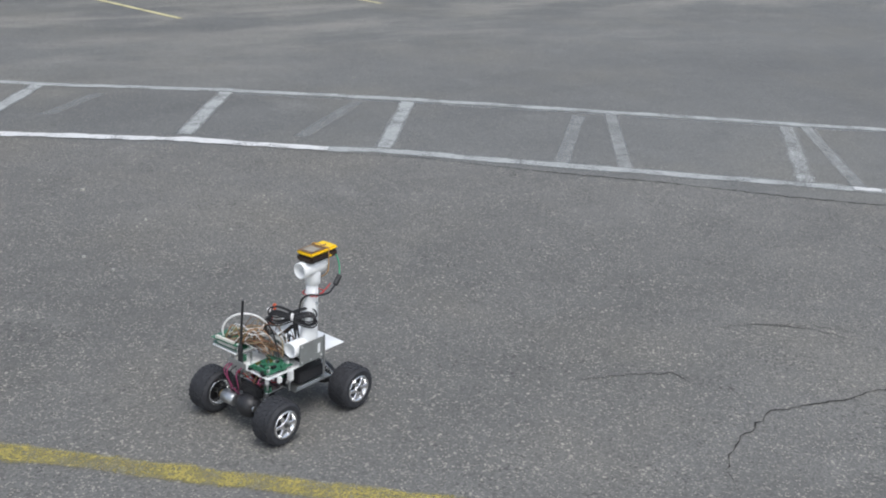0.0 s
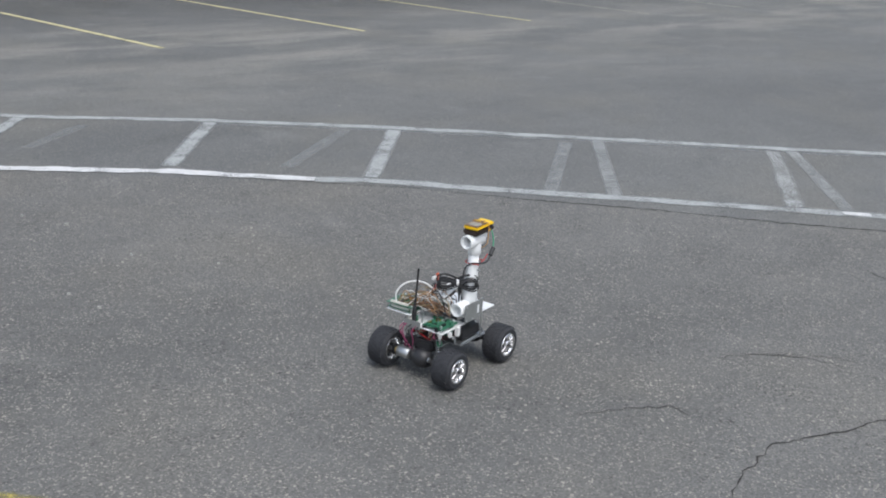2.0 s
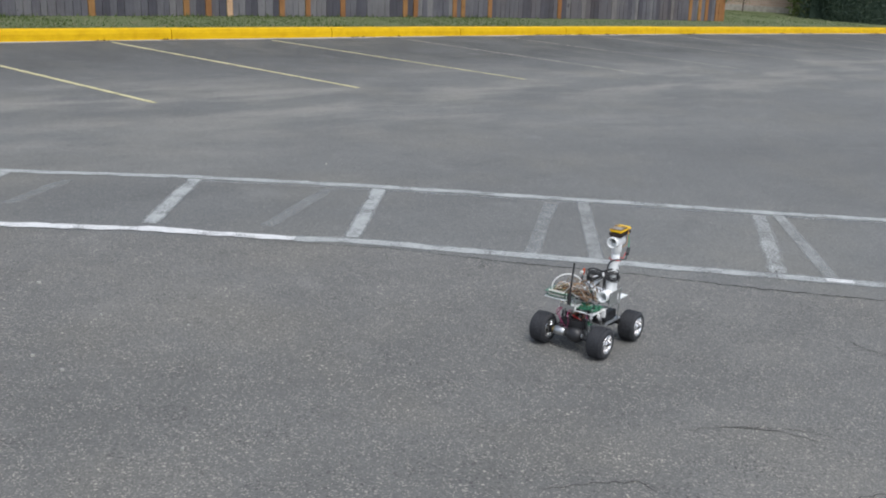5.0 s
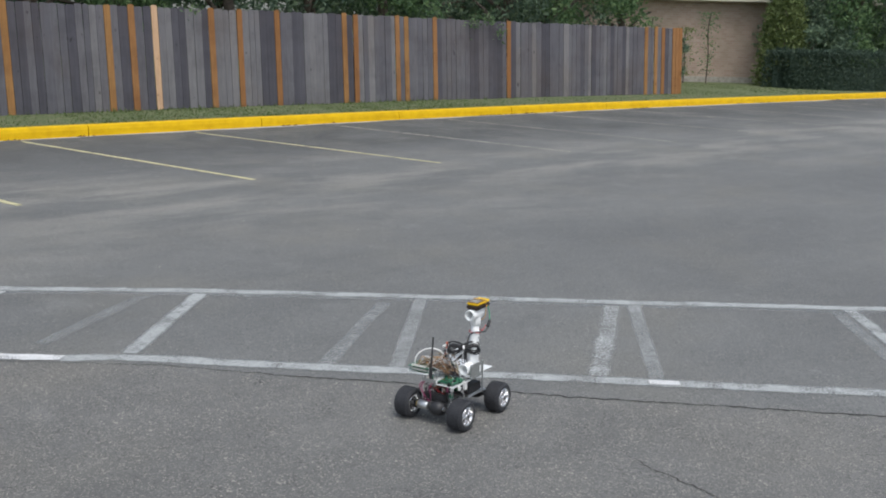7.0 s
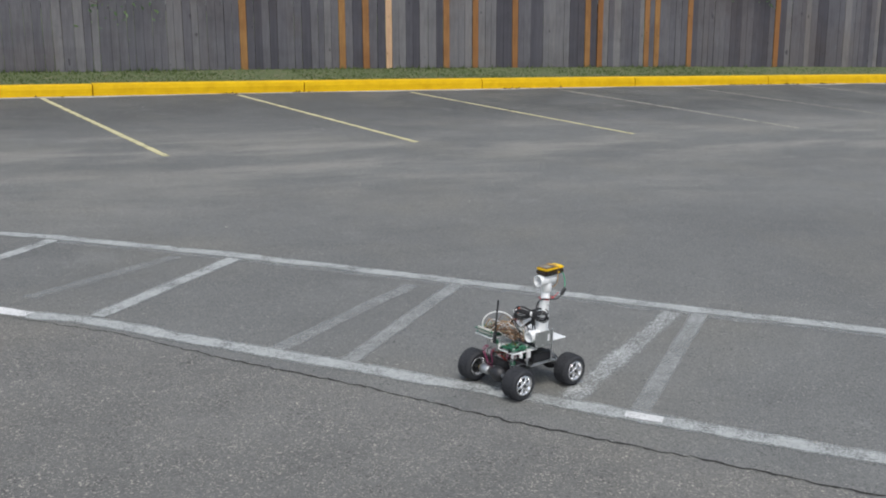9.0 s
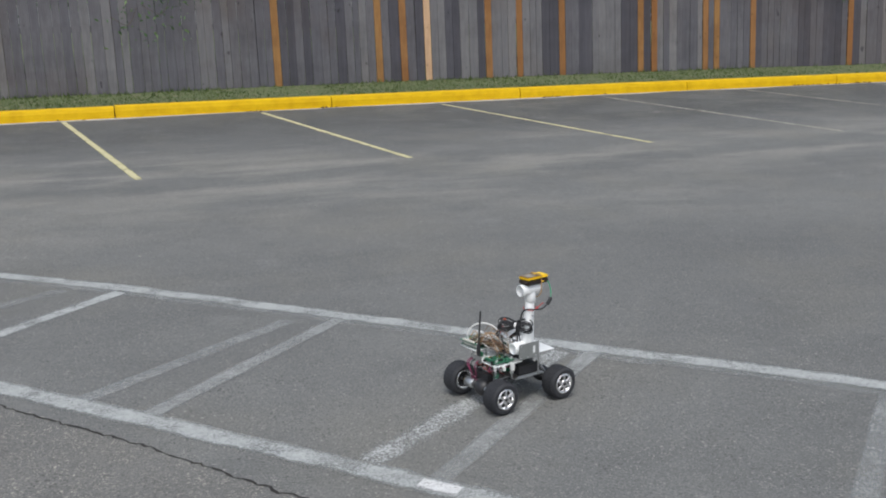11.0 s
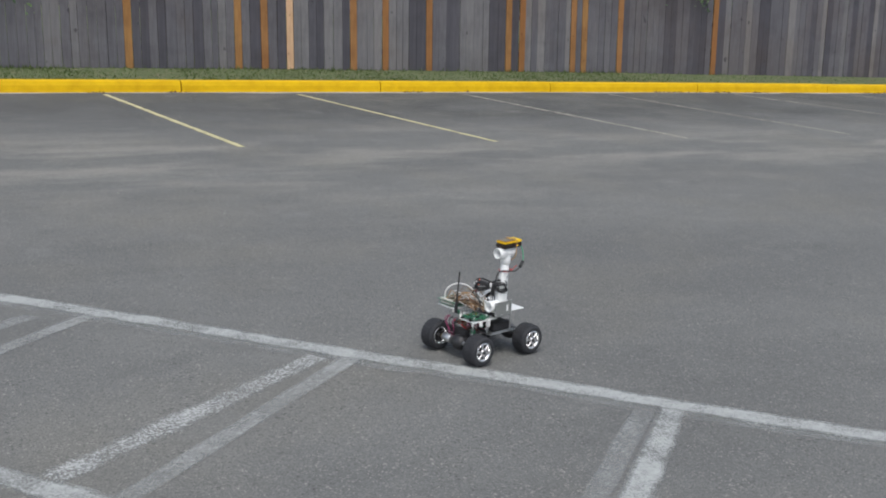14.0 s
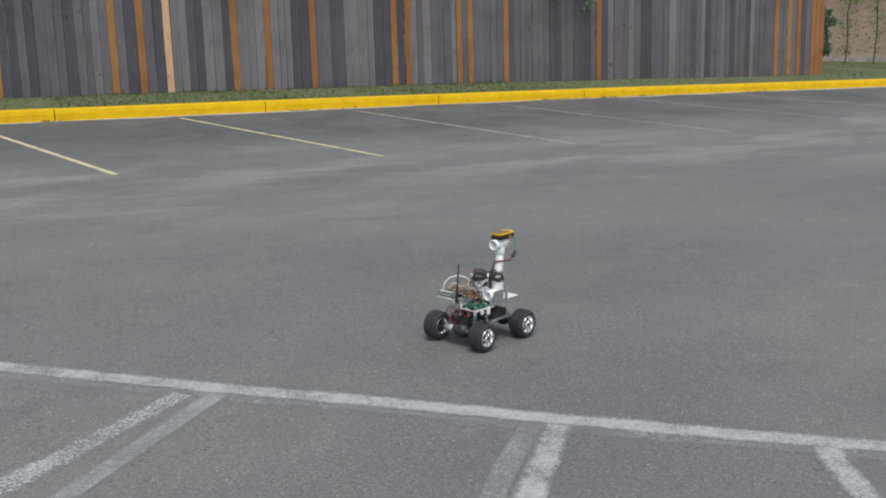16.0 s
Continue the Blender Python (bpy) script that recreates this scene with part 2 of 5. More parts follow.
RUBBER = plain("black_tyre_rubber", (0.027, 0.028, 0.032), 0.72, 0, 0.25, 90)
BLACK_PLASTIC = plain("black_plastic", (0.02, 0.02, 0.022), 0.45, 0, 0.2, 90)
CHROME = plain("chrome", (0.92, 0.92, 0.93), 0.22, 1.0, 0.05, 120)
STEEL = plain("brushed_aluminium", (0.55, 0.56, 0.56), 0.42, 1.0, 0.1, 60)
GREY_PLATE = plain("grey_sheet_metal", (0.27, 0.28, 0.27), 0.5, 0.35, 0.1, 40)
PVC = plain("white_pvc", (0.80, 0.81, 0.80), 0.35, 0, 0.04, 30)
PVC_INSIDE = plain("pipe_inside", (0.55, 0.57, 0.58), 0.5, 0, 0.05, 30)
PCB = plain("green_circuit_board", (0.032, 0.14, 0.078), 0.4, 0, 0.5, 160)
CHIP = plain("black_chip", (0.015, 0.015, 0.017), 0.35, 0, 0.1, 80)
CONNECTOR = plain("cream_connector", (0.62, 0.60, 0.54), 0.5, 0, 0.1, 80)
YELLOW_CASE = plain("yellow_case_plastic", (0.86, 0.56, 0.01), 0.4, 0, 0.05, 60)
DARK_CASE = plain("dark_case_rubber", (0.03, 0.018, 0.012), 0.55, 0, 0.15, 60)
SCREEN = plain("grey_lcd_screen", (0.30, 0.26, 0.19), 0.2, 0, 0.1, 30)
PRINT = plain("dark_print", (0.16, 0.095, 0.04), 0.5, 0, 0.1, 60)
RUBBER_BAND = plain("tan_rubber_band", (0.45, 0.26, 0.10), 0.6, 0, 0.1, 60)
WIRE_BLACK = plain("black_wire", (0.018, 0.018, 0.02), 0.5, 0, 0.1, 60)
WIRE_RED = plain("red_wire", (0.45, 0.03, 0.03), 0.5, 0, 0.1, 60)
WIRE_MAGENTA = plain("magenta_wire", (0.23, 0.04, 0.10), 0.5, 0, 0.1, 60)
WIRE_WHITE = plain("white_wire", (0.72, 0.72, 0.70), 0.5, 0, 0.1, 60)
WIRE_BROWN = plain("brown_wire", (0.15, 0.08, 0.045), 0.5, 0, 0.1, 60)
WIRE_ORANGE = plain("orange_wire", (0.42, 0.23, 0.10), 0.5, 0, 0.1, 60)
WIRE_TAN = plain("tan_wire", (0.28, 0.22, 0.13), 0.5, 0, 0.1, 60)
WIRE_GREEN = plain("green_wire", (0.08, 0.40, 0.22), 0.5, 0, 0.1, 60)
BRASS = plain("brass", (0.60, 0.45, 0.18), 0.3, 1.0, 0.1, 60)


# ---- mesh helpers ----
def mesh_of(bm, name, material, smooth=False):
    me = bpy.data.meshes.new(name)
    bm.normal_update()
    bm.to_mesh(me)
    bm.free()
    for m in (material if isinstance(material, (list, tuple)) else [material]):
        me.materials.append(m)
    if smooth:
        for p in me.polygons:
            p.use_smooth = True
    return me


def part(name, bm, material, parent=None, label="", smooth=False):
    """Links a bmesh as one mesh object, under a thing or a part where one is given."""
    ob = new(name, mesh_of(bm, name, material, smooth))
    if parent is not None:
        ob.parent = parent
    if label:
        ob["label"] = label
    return ob


def box(x0, x1, y0, y1, z0, z1, bevel=0.0, bm=None, m=None):
    bm2 = bmesh.new()
    bmesh.ops.create_cube(bm2, size=1, matrix=Matrix.Translation(((x0 + x1) / 2, (y0 + y1) / 2, (z0 + z1) / 2)) @ Matrix.Diagonal((x1 - x0, y1 - y0, z1 - z0, 1)))
    if bevel:
        bmesh.ops.bevel(bm2, geom=bm2.edges[:], offset=bevel, segments=2, affect="EDGES")
    if m is not None:
        bmesh.ops.transform(bm2, matrix=m, verts=bm2.verts)
    return join(bm, bm2) if bm is not None else bm2


def join(bm, other):
    me = bpy.data.meshes.new("tmp")
    other.to_mesh(me)
    other.free()
    bm.from_mesh(me)
    bpy.data.meshes.remove(me)
    return bm


def lathe(profile, n=32, m=None, closed=False, bm=None):
    """A turned body round the z axis from (radius, height) pairs."""
    bm2 = bmesh.new()
    rings = []
    for r, z in profile:
        rings.append([bm2.verts.new((r * math.cos(2 * math.pi * i / n), r * math.sin(2 * math.pi * i / n), z)) for i in range(n)])
    pairs = list(zip(rings, rings[1:])) + ([(rings[-1], rings[0])] if closed else [])
    for a, b in pairs:
        for i in range(n):
            bm2.faces.new((a[i], a[(i + 1) % n], b[(i + 1) % n], b[i]))
    if not closed:
        bm2.faces.new(rings[0][::-1])
        bm2.faces.new(rings[-1])
    bmesh.ops.recalc_face_normals(bm2, faces=bm2.faces[:])
    if m is not None:
        bmesh.ops.transform(bm2, matrix=m, verts=bm2.verts)
    return join(bm, bm2) if bm is not None else bm2


def rod(a, b, r, n=10, bm=None):
    """A round bar from a to b."""
    a, b = Vector(a), Vector(b)
    q = (b - a).to_track_quat("Z", "Y").to_matrix().to_4x4()
    return lathe([(r, 0), (r, (b - a).length)], n, Matrix.Translation(a) @ q, bm=bm)


def smooth_line(pts, steps=6):
    """Points along a soft curve through pts."""
    p = [Vector(v) for v in pts]
    p = [p[0] * 2 - p[1]] + p + [p[-1] * 2 - p[-2]]
    out = []
    for i in range(1, len(p) - 2):
        for s in range(steps):
            u = s / steps
            out.append(0.5 * ((2 * p[i]) + (p[i + 1] - p[i - 1]) * u + (2 * p[i - 1] - 5 * p[i] + 4 * p[i + 1] - p[i + 2]) * u * u + (3 * p[i] - p[i - 1] - 3 * p[i + 1] + p[i + 2]) * u ** 3))
    return out + [p[-2]]


def tube(pts, r, n=6, bm=None, steps=6):
    """A cable along a soft curve through pts."""
    line = smooth_line(pts, steps)
    bm2 = bm if bm is not None else bmesh.new()
    rings, side = [], Vector((0.3, 0.5, 0.8)).normalized()
    for i, c in enumerate(line):
        d = (line[min(i + 1, len(line) - 1)] - line[max(i - 1, 0)]).normalized()
        side = (side - d * side.dot(d)).normalized()
        up = d.cross(side)
        rings.append([bm2.verts.new(c + r * (math.cos(2 * math.pi * k / n) * side + math.sin(2 * math.pi * k / n) * up)) for k in range(n)])
    for a, b in zip(rings, rings[1:]):
        for k in range(n):
            bm2.faces.new((a[k], a[(k + 1) % n], b[(k + 1) % n], b[k]))
    bm2.faces.new(rings[0][::-1])
    bm2.faces.new(rings[-1])
    return bm2


def ribbon(pts, width, z, rag=0.0, step=0.08, height=0.003):
    """A thin painted strip with slightly uneven edges along a line on the ground."""
    line = [Vector((x, y, 0)) for x, y in pts]
    dense = []
    for a, b in zip(line, line[1:]):
        n = max(1, int((b - a).length / step))
        dense += [a.lerp(b, i / n) for i in range(n)]
    dense.append(line[-1])
    bm = bmesh.new()
    cover = bm.verts.layers.float.new("cover")
    rows = []
    for i, c in enumerate(dense):
        d = (dense[min(i + 1, len(dense) - 1)] - dense[max(i - 1, 0)]).normalized()
        s = Vector((-d.y, d.x, 0))
        w0, w1 = width / 2 + random.uniform(-rag, rag), width / 2 + random.uniform(-rag, rag)
        row = []
        for k, h, full in ((w0 * 1.12, z - height, 0), (w0 * 1.12, z, 0), (w0 * 0.6, z, 1), (-w1 * 0.6, z, 1), (-w1 * 1.12, z, 0), (-w1 * 1.12, z - height, 0)):
            v = bm.verts.new(c + s * k + Vector((0, 0, h)))
            v[cover] = full
            row.append(v)
        rows.append(row)
    for a, b in zip(rows, rows[1:]):
        for k in range(5):
            bm.faces.new((a[k], a[k + 1], b[k + 1], b[k]))
    bmesh.ops.recalc_face_normals(bm, faces=bm.faces[:])
    return bm


# ---- ground ----
SEAM = [(-60.0, 42.0), (-12.0, -2.0), (-5.027, -8.495), (-4.020, -9.322), (-3.311, -9.997), (-2.919, -10.519), (-2.487, -11.041), (-2.104, -11.573), (-1.682, -12.065), (-1.240, -12.596), (2.0, -16.2), (60.0, -80.0)]


def ground():
    """One sheet to the horizon, in coarse and fine asphalt on the two sides of the seam."""
    bm = bmesh.new()
    far_edge = [(-400.0, 500.0), (300.0, 500.0), (500.0, 300.0), (500.0, -300.0)]
    near_edge = [(400.0, -500.0), (-400.0, -500.0), (-500.0, -300.0), (-500.0, 400.0)]
    seam = [(-400.0, 400.0)] + SEAM + [(400.0, -470.0)]
    line = [bm.verts.new((x, y, 0)) for x, y in seam]
    a = bm.faces.new(line + [bm.verts.new((x, y, 0)) for x, y in far_edge[::-1]])
    b = bm.faces.new(line[::-1] + [bm.verts.new((x, y, 0)) for x, y in near_edge[::-1]])
    a.material_index, b.material_index = 1, 0
    bmesh.ops.triangulate(bm, faces=bm.faces[:])
    for f in bm.faces:
        if f.normal.z < 0:
            f.normal_flip()
    ob = part("ground", bm, [ASPHALT_NEAR, ASPHALT_FAR])
    tagged(ob, "weathered grey asphalt car park, coarse and fine", "asphalt", kind="structure")


ground()

FAR_LINE = [(-9.2, -3.6), (-6.241, -5.778), (-4.15, -7.455), (-3.325, -8.04), (-2.40, -8.83), (-1.42, -9.775), (-0.49, -10.69), (0.035, -11.185), (0.455, -11.605), (1.145, -12.245), (2.38, -13.34), (6.0, -16.5)]
NEAR_LINE = [(-10.0, -4.6), (-6.852, -6.970), (-4.82, -8.595), (-4.22, -9.035), (-3.635, -9.605), (-3.40, -9.77), (-2.845, -10.39), (-2.48, -10.785), (-2.06, -11.235), (-1.63, -11.715), (-1.08, -12.315), (0.28, -13.77), (3.0, -16.7)]
STRIPES = [((-4.33, -7.345), (-5.025, -8.125)), ((-3.365, -8.085), (-4.15, -8.94)), ((-2.445, -8.89), (-3.34, -9.735)), ((-1.45, -9.825), (-2.44, -10.745)), ((-0.51, -10.735), (-1.60, -11.69)), ((0.465, -11.645), (-0.68, -12.755)), ((1.145, -12.265), (0.27, -13.62)), ((-5.303, -6.556), (-6.011, -7.477))]
GHOSTS = [((-4.085, -7.755), (-4.62, -8.15), 0), ((-2.74, -8.73), (-3.62, -9.305), 0), ((-1.69, -9.75), (-2.74, -10.53), 1), ((-0.64, -10.675), (-1.77, -11.465), 2), ((0.335, -11.63), (-0.77, -12.66), 1)]


def painted(name, bm, material, label):
    tagged(part(name, bm, material), label, "road marking", kind="structure")


def markings():
    painted("line_far", ribbon(FAR_LINE, 0.116, 0.004, 0.003), WHITE_PAINT, "worn white line along the far side of a walkway")
    i = 4
    painted("line_near", ribbon(NEAR_LINE[i:], 0.118, 0.004, 0.003), WHITE_PAINT, "worn white line along the near side of a walkway")
    painted("line_thick", ribbon(NEAR_LINE[:i + 1], 0.108, 0.006, 0.012), THICK_PAINT, "bright thickly painted white walkway line")
    for i, (a, b) in enumerate(STRIPES):
        painted("stripe", ribbon([a, b], 0.105, 0.0035, 0.002), WHITE_PAINT if i in (0, 1, 2, 5, 6) else STRIPE_PAINT, "worn white cross stripe of the painted walkway")
    for a, b, k in GHOSTS:
        painted("old_stripe", ribbon([a, b], 0.115, 0.0025, 0.006), (GHOST_PAINT, FADED_PAINT, CHIPPED_PAINT)[k], "faded older white cross stripe of the walkway")
    painted("paint_patch", ribbon([(-1.66, -11.685), (-1.56, -11.79)], 0.075, 0.0075, 0.004), THICK_PAINT, "bright white square of fresh paint on the line")
    painted("old_far_line", ribbon([(x - 0.05, y - 0.06) for x, y in FAR_LINE[3:]], 0.09, 0.002, 0.02), GHOST_PAINT, "ghost of an older white walkway line")
    painted("yellow_line", ribbon([(-9.5, -7.9), (-6.211, -11.600), (-5.799, -12.082), (-5.410, -12.524), (-3.9, -14.2)], 0.095, 0.004, 0.008), WORN_YELLOW, "worn yellow painted line on the asphalt")
    ends = {-1: (-2.06, -5.11), 0: (0.58, -4.86), 1: (3.33, -4.88), 2: (5.82, -4.94), 3: (8.42, -4.96)}
    for x in range(-5, 16):
        sx = 2.7 * x + (0.06 if x < 0 else 0)
        ex, ey = ends.get(x, (sx + 0.55, -4.93))
        painted("bay_line", ribbon([(sx, 0.02), (ex, ey)], 0.08 if x < 1 else 0.07, 0.004, 0.003), YELLOW_LINE if x < 2 else PALE_YELLOW, "thin yellow parking bay line running to the kerb" if x < 2 else "faded pale yellow parking bay line")


markings()


def crack(pts, w, seed):
    """An opened crack, dark and ragged."""
    r = random.Random(seed)
    dense = []
    for (x0, y0), (x1, y1) in zip(pts, pts[1:]):
        n = max(2, int(math.hypot(x1 - x0, y1 - y0) / 0.025))
        for i in range(n):
            u = i / n
            dense.append((x0 + (x1 - x0) * u + r.uniform(-0.009, 0.009), y0 + (y1 - y0) * u + r.uniform(-0.009, 0.009)))
    bm = bmesh.new()
    rows = []
    for i, (x, y) in enumerate(dense):
        x1, y1 = dense[min(i + 1, len(dense) - 1)]
        x0, y0 = dense[max(i - 1, 0)]
        l = math.hypot(x1 - x0, y1 - y0) or 1
        k = w * r.uniform(0.15, 0.7) * min(1, 4 * i / len(dense) + 0.1, 4 * (len(dense) - i) / len(dense) + 0.1)
        s = (-(y1 - y0) / l * k, (x1 - x0) / l * k)
        rows.append((bm.verts.new((x + s[0], y + s[1], 0.0015)), bm.verts.new((x - s[0], y - s[1], 0.0015))))
    for a, b in zip(rows, rows[1:]):
        bm.faces.new((a[1], b[1], b[0], a[0]))
    tagged(part("crack", bm, CRACK), "dark ragged crack in the asphalt", "crack", kind="structure")


crack(SEAM[3:11], 0.0115, 1)
crack([(-4.749, -12.979), (-4.678, -12.879), (-4.528, -12.811), (-4.269, -12.773), (-4.031, -12.864), (-3.849, -12.906), (-3.535, -13.038)], 0.006, 2)
crack([(-4.621, -12.261), (-4.374, -12.383), (-4.309, -12.433), (-4.316, -12.573)], 0.0035, 3)
crack([(-3.974, -12.236), (-3.875, -12.292), (-3.652, -12.418), (-3.487, -12.583), (-3.433, -12.789)], 0.0025, 4)
crack([(-2.429, -12.099), (-2.481, -12.248), (-2.504, -12.567), (-2.586, -12.756), (-2.560, -13.045)], 0.006, 5)
crack([(-3.766, -12.328), (-3.598, -12.498), (-3.521, -12.689)], 0.004, 6)


# ---- kerb, verge, fence ----
def kerb_y(x):
    return 0.33 - 0.0022 * (x - 7) ** 2


def fence_y(x):
    return 2.2 - 0.0048 * (x - 6) ** 2


JOINTS = [1.07 + 3.04 * i for i in range(-8, 14)]


def kerb():
    root = tagged(new("kerb"), "bright yellow painted concrete kerb with joints", "kerb", kind="structure")
    for k, (a, b) in enumerate(zip(JOINTS, JOINTS[1:])):
        bm = bmesh.new()
        n, rows = 10, []
        drop = random.uniform(-0.006, 0.006)
        for i in range(n + 1):
            x = a + 0.008 + (b - a - 0.016) * i / n
            y, w = kerb_y(x), random.uniform(-0.003, 0.003)
            prof = [(0.0, -0.02), (0.008 + w, 0.10), (0.022 + w, 0.145 + drop), (0.05, 0.158 + drop), (0.17, 0.163 + drop), (0.185, 0.155 + drop), (0.185, -0.02)]
            rows.append([bm.verts.new((x, y + dy, z)) for dy, z in prof])
        for r0, r1 in zip(rows, rows[1:]):
            for j in range(len(r0) - 1):
                bm.faces.new((r0[j], r1[j], r1[j + 1], r0[j + 1]))
        bm.faces.new(rows[0])
        bm.faces.new(rows[-1][::-1])
        part("kerb_stone", bm, KERB_PAINT, root)
    bm = bmesh.new()
    rows = []
    for i in range(120):
        x = -24 + i * 0.55
        y = kerb_y(x)
        rows.append([bm.verts.new((x, y - random.uniform(0.04, 0.22), 0.0052)), bm.verts.new((x, y + 0.01, 0.0065))])
    for r0, r1 in zip(rows, rows[1:]):
        bm.faces.new((r0[0], r1[0], r1[1], r0[1]))
    r = random.Random(17)
    verts, faces = [], []
    for _ in range(26):
        cx, n = r.uniform(-6, 24), r.choice((3, 5, 8, 14))
        for _ in range(n):
            x = cx + r.gauss(0, 0.13)
            y = kerb_y(x) - abs(r.gauss(0, 0.045)) - 0.01
            a, q = r.uniform(0, 6.28), r.uniform(0.012, 0.03)
            i = len(verts)
            verts += [(x + q * math.cos(a), y + q * math.sin(a), 0.007), (x + 0.4 * q * math.cos(a + 1.6), y + 0.4 * q * math.sin(a + 1.6), 0.007 + r.uniform(0.004, 0.03)), (x - q * math.cos(a), y - q * math.sin(a), 0.008), (x + 0.4 * q * math.cos(a - 1.6), y + 0.4 * q * math.sin(a - 1.6), 0.006)]
            faces.append((i, i + 1, i + 2, i + 3))
    me = bpy.data.meshes.new("leaf_litter")
    me.from_pydata(verts, [], faces)
    me.materials.append(plain("dead_leaves", (0.09, 0.055, 0.03), 0.9, 0, 0.5, 30))
    tagged(new("leaf_litter", me), "dead brown leaves gathered along the yellow kerb", "leaf litter", kind="stuff")
    tagged(part("gutter", bm, CONCRETE), "pale dusty concrete gutter edge along the kerb", "gutter", kind="structure")


kerb()


def verge_height(x, y):
    u = min(1, max(0, (y - kerb_y(x) - 0.18) / 2.0))
    return 0.148 + 0.05 * u + 0.012 * noise.noise(Vector((x * 1.3, y * 1.3, 0)))


def verge():
    bm = bmesh.new()
    ys = [0.0, 0.3, 0.7, 1.1, 1.6, 2.2, 3.5, 6.0, 10.0, 20.0, 45.0]
    rows = []
    for i in range(121):
        x = -24 + i * 0.6
        rows.append([bm.verts.new((x, kerb_y(x) + 0.182 + d, verge_height(x, kerb_y(x) + 0.182 + d))) for d in ys])
    for a, b in zip(rows, rows[1:]):
        for j in range(len(ys) - 1):
            bm.faces.new((a[j], b[j], b[j + 1], a[j + 1]))
    tagged(part("verge", bm, SOIL), "green grass verge behind the kerb", "verge", kind="structure")
    verts, faces = [], []
    r = random.Random(7)
    for _ in range(42000):
        x = r.uniform(-9, 24)
        y = r.uniform(kerb_y(x) + 0.17, fence_y(x) + 0.25) if x < 18 else r.uniform(kerb_y(x) + 0.17, kerb_y(x) + 6)
        if r.random() < 0.45 + 0.4 * math.sin(1.9 * x + 0.7 * math.sin(5.3 * x)) * math.sin(0.63 * x + 1):
            continue
        if 9 < x < 18 and r.random() < min(0.8, 0.25 * (x - 9)):
            continue
        edge = fence_y(x) - y
        h = r.uniform(0.012, 0.04) + (0.06 * r.random() ** 2 if 0 < edge < 0.25 else 0)
        a = r.uniform(0, 2 * math.pi)
        z, w = verge_height(x, y) - 0.006, r.uniform(0.006, 0.014)
        dx, dy, lean = math.cos(a) * w, math.sin(a) * w, r.uniform(-0.03, 0.03)
        i = len(verts)
        verts += [(x - dx, y - dy, z), (x + dx, y + dy, z), (x + lean, y + r.uniform(-0.03, 0.03), z + h)]
        faces.append((i, i + 1, i + 2))
    me = bpy.data.meshes.new("grass")
    me.from_pydata(verts, [], faces)
    me.materials.append(GRASS)
    tagged(new("grass", me), "short green grass blades on the verge", "grass", kind="stuff")


verge()

NEW_POSTS = [0.67, 2.39, 2.83, 4.38, 4.96, 5.79, 7.36, 7.64, 8.72, 8.96, 9.74, 11.92, 16.62, 16.98, 17.26, 17.66, 17.79, 17.92]
PALE_POST = 3.26
# where the tone of the old boards changes along the fence: d dark, m middle, l light
TONE_RUNS = [(0.97, "d"), (1.15, "m"), (1.22, "d"), (1.62, "m"), (1.83, "d"), (2.07, "dm"), (2.24, "l"), (2.65, "m"), (2.78, "d"), (3.07, "m"), (3.20, "d"), (3.63, "l"), (3.89, "d"), (4.18, "l"), (4.32, "d"), (5.43, "l"), (5.73, "d"), (6.16, "m"), (6.43, "d"), (7.00, "l"), (7.58, "d"), (8.65, "ml"), (9.66, "m"), (11.85, "mmmd"), (30.0, "mdmmml")]


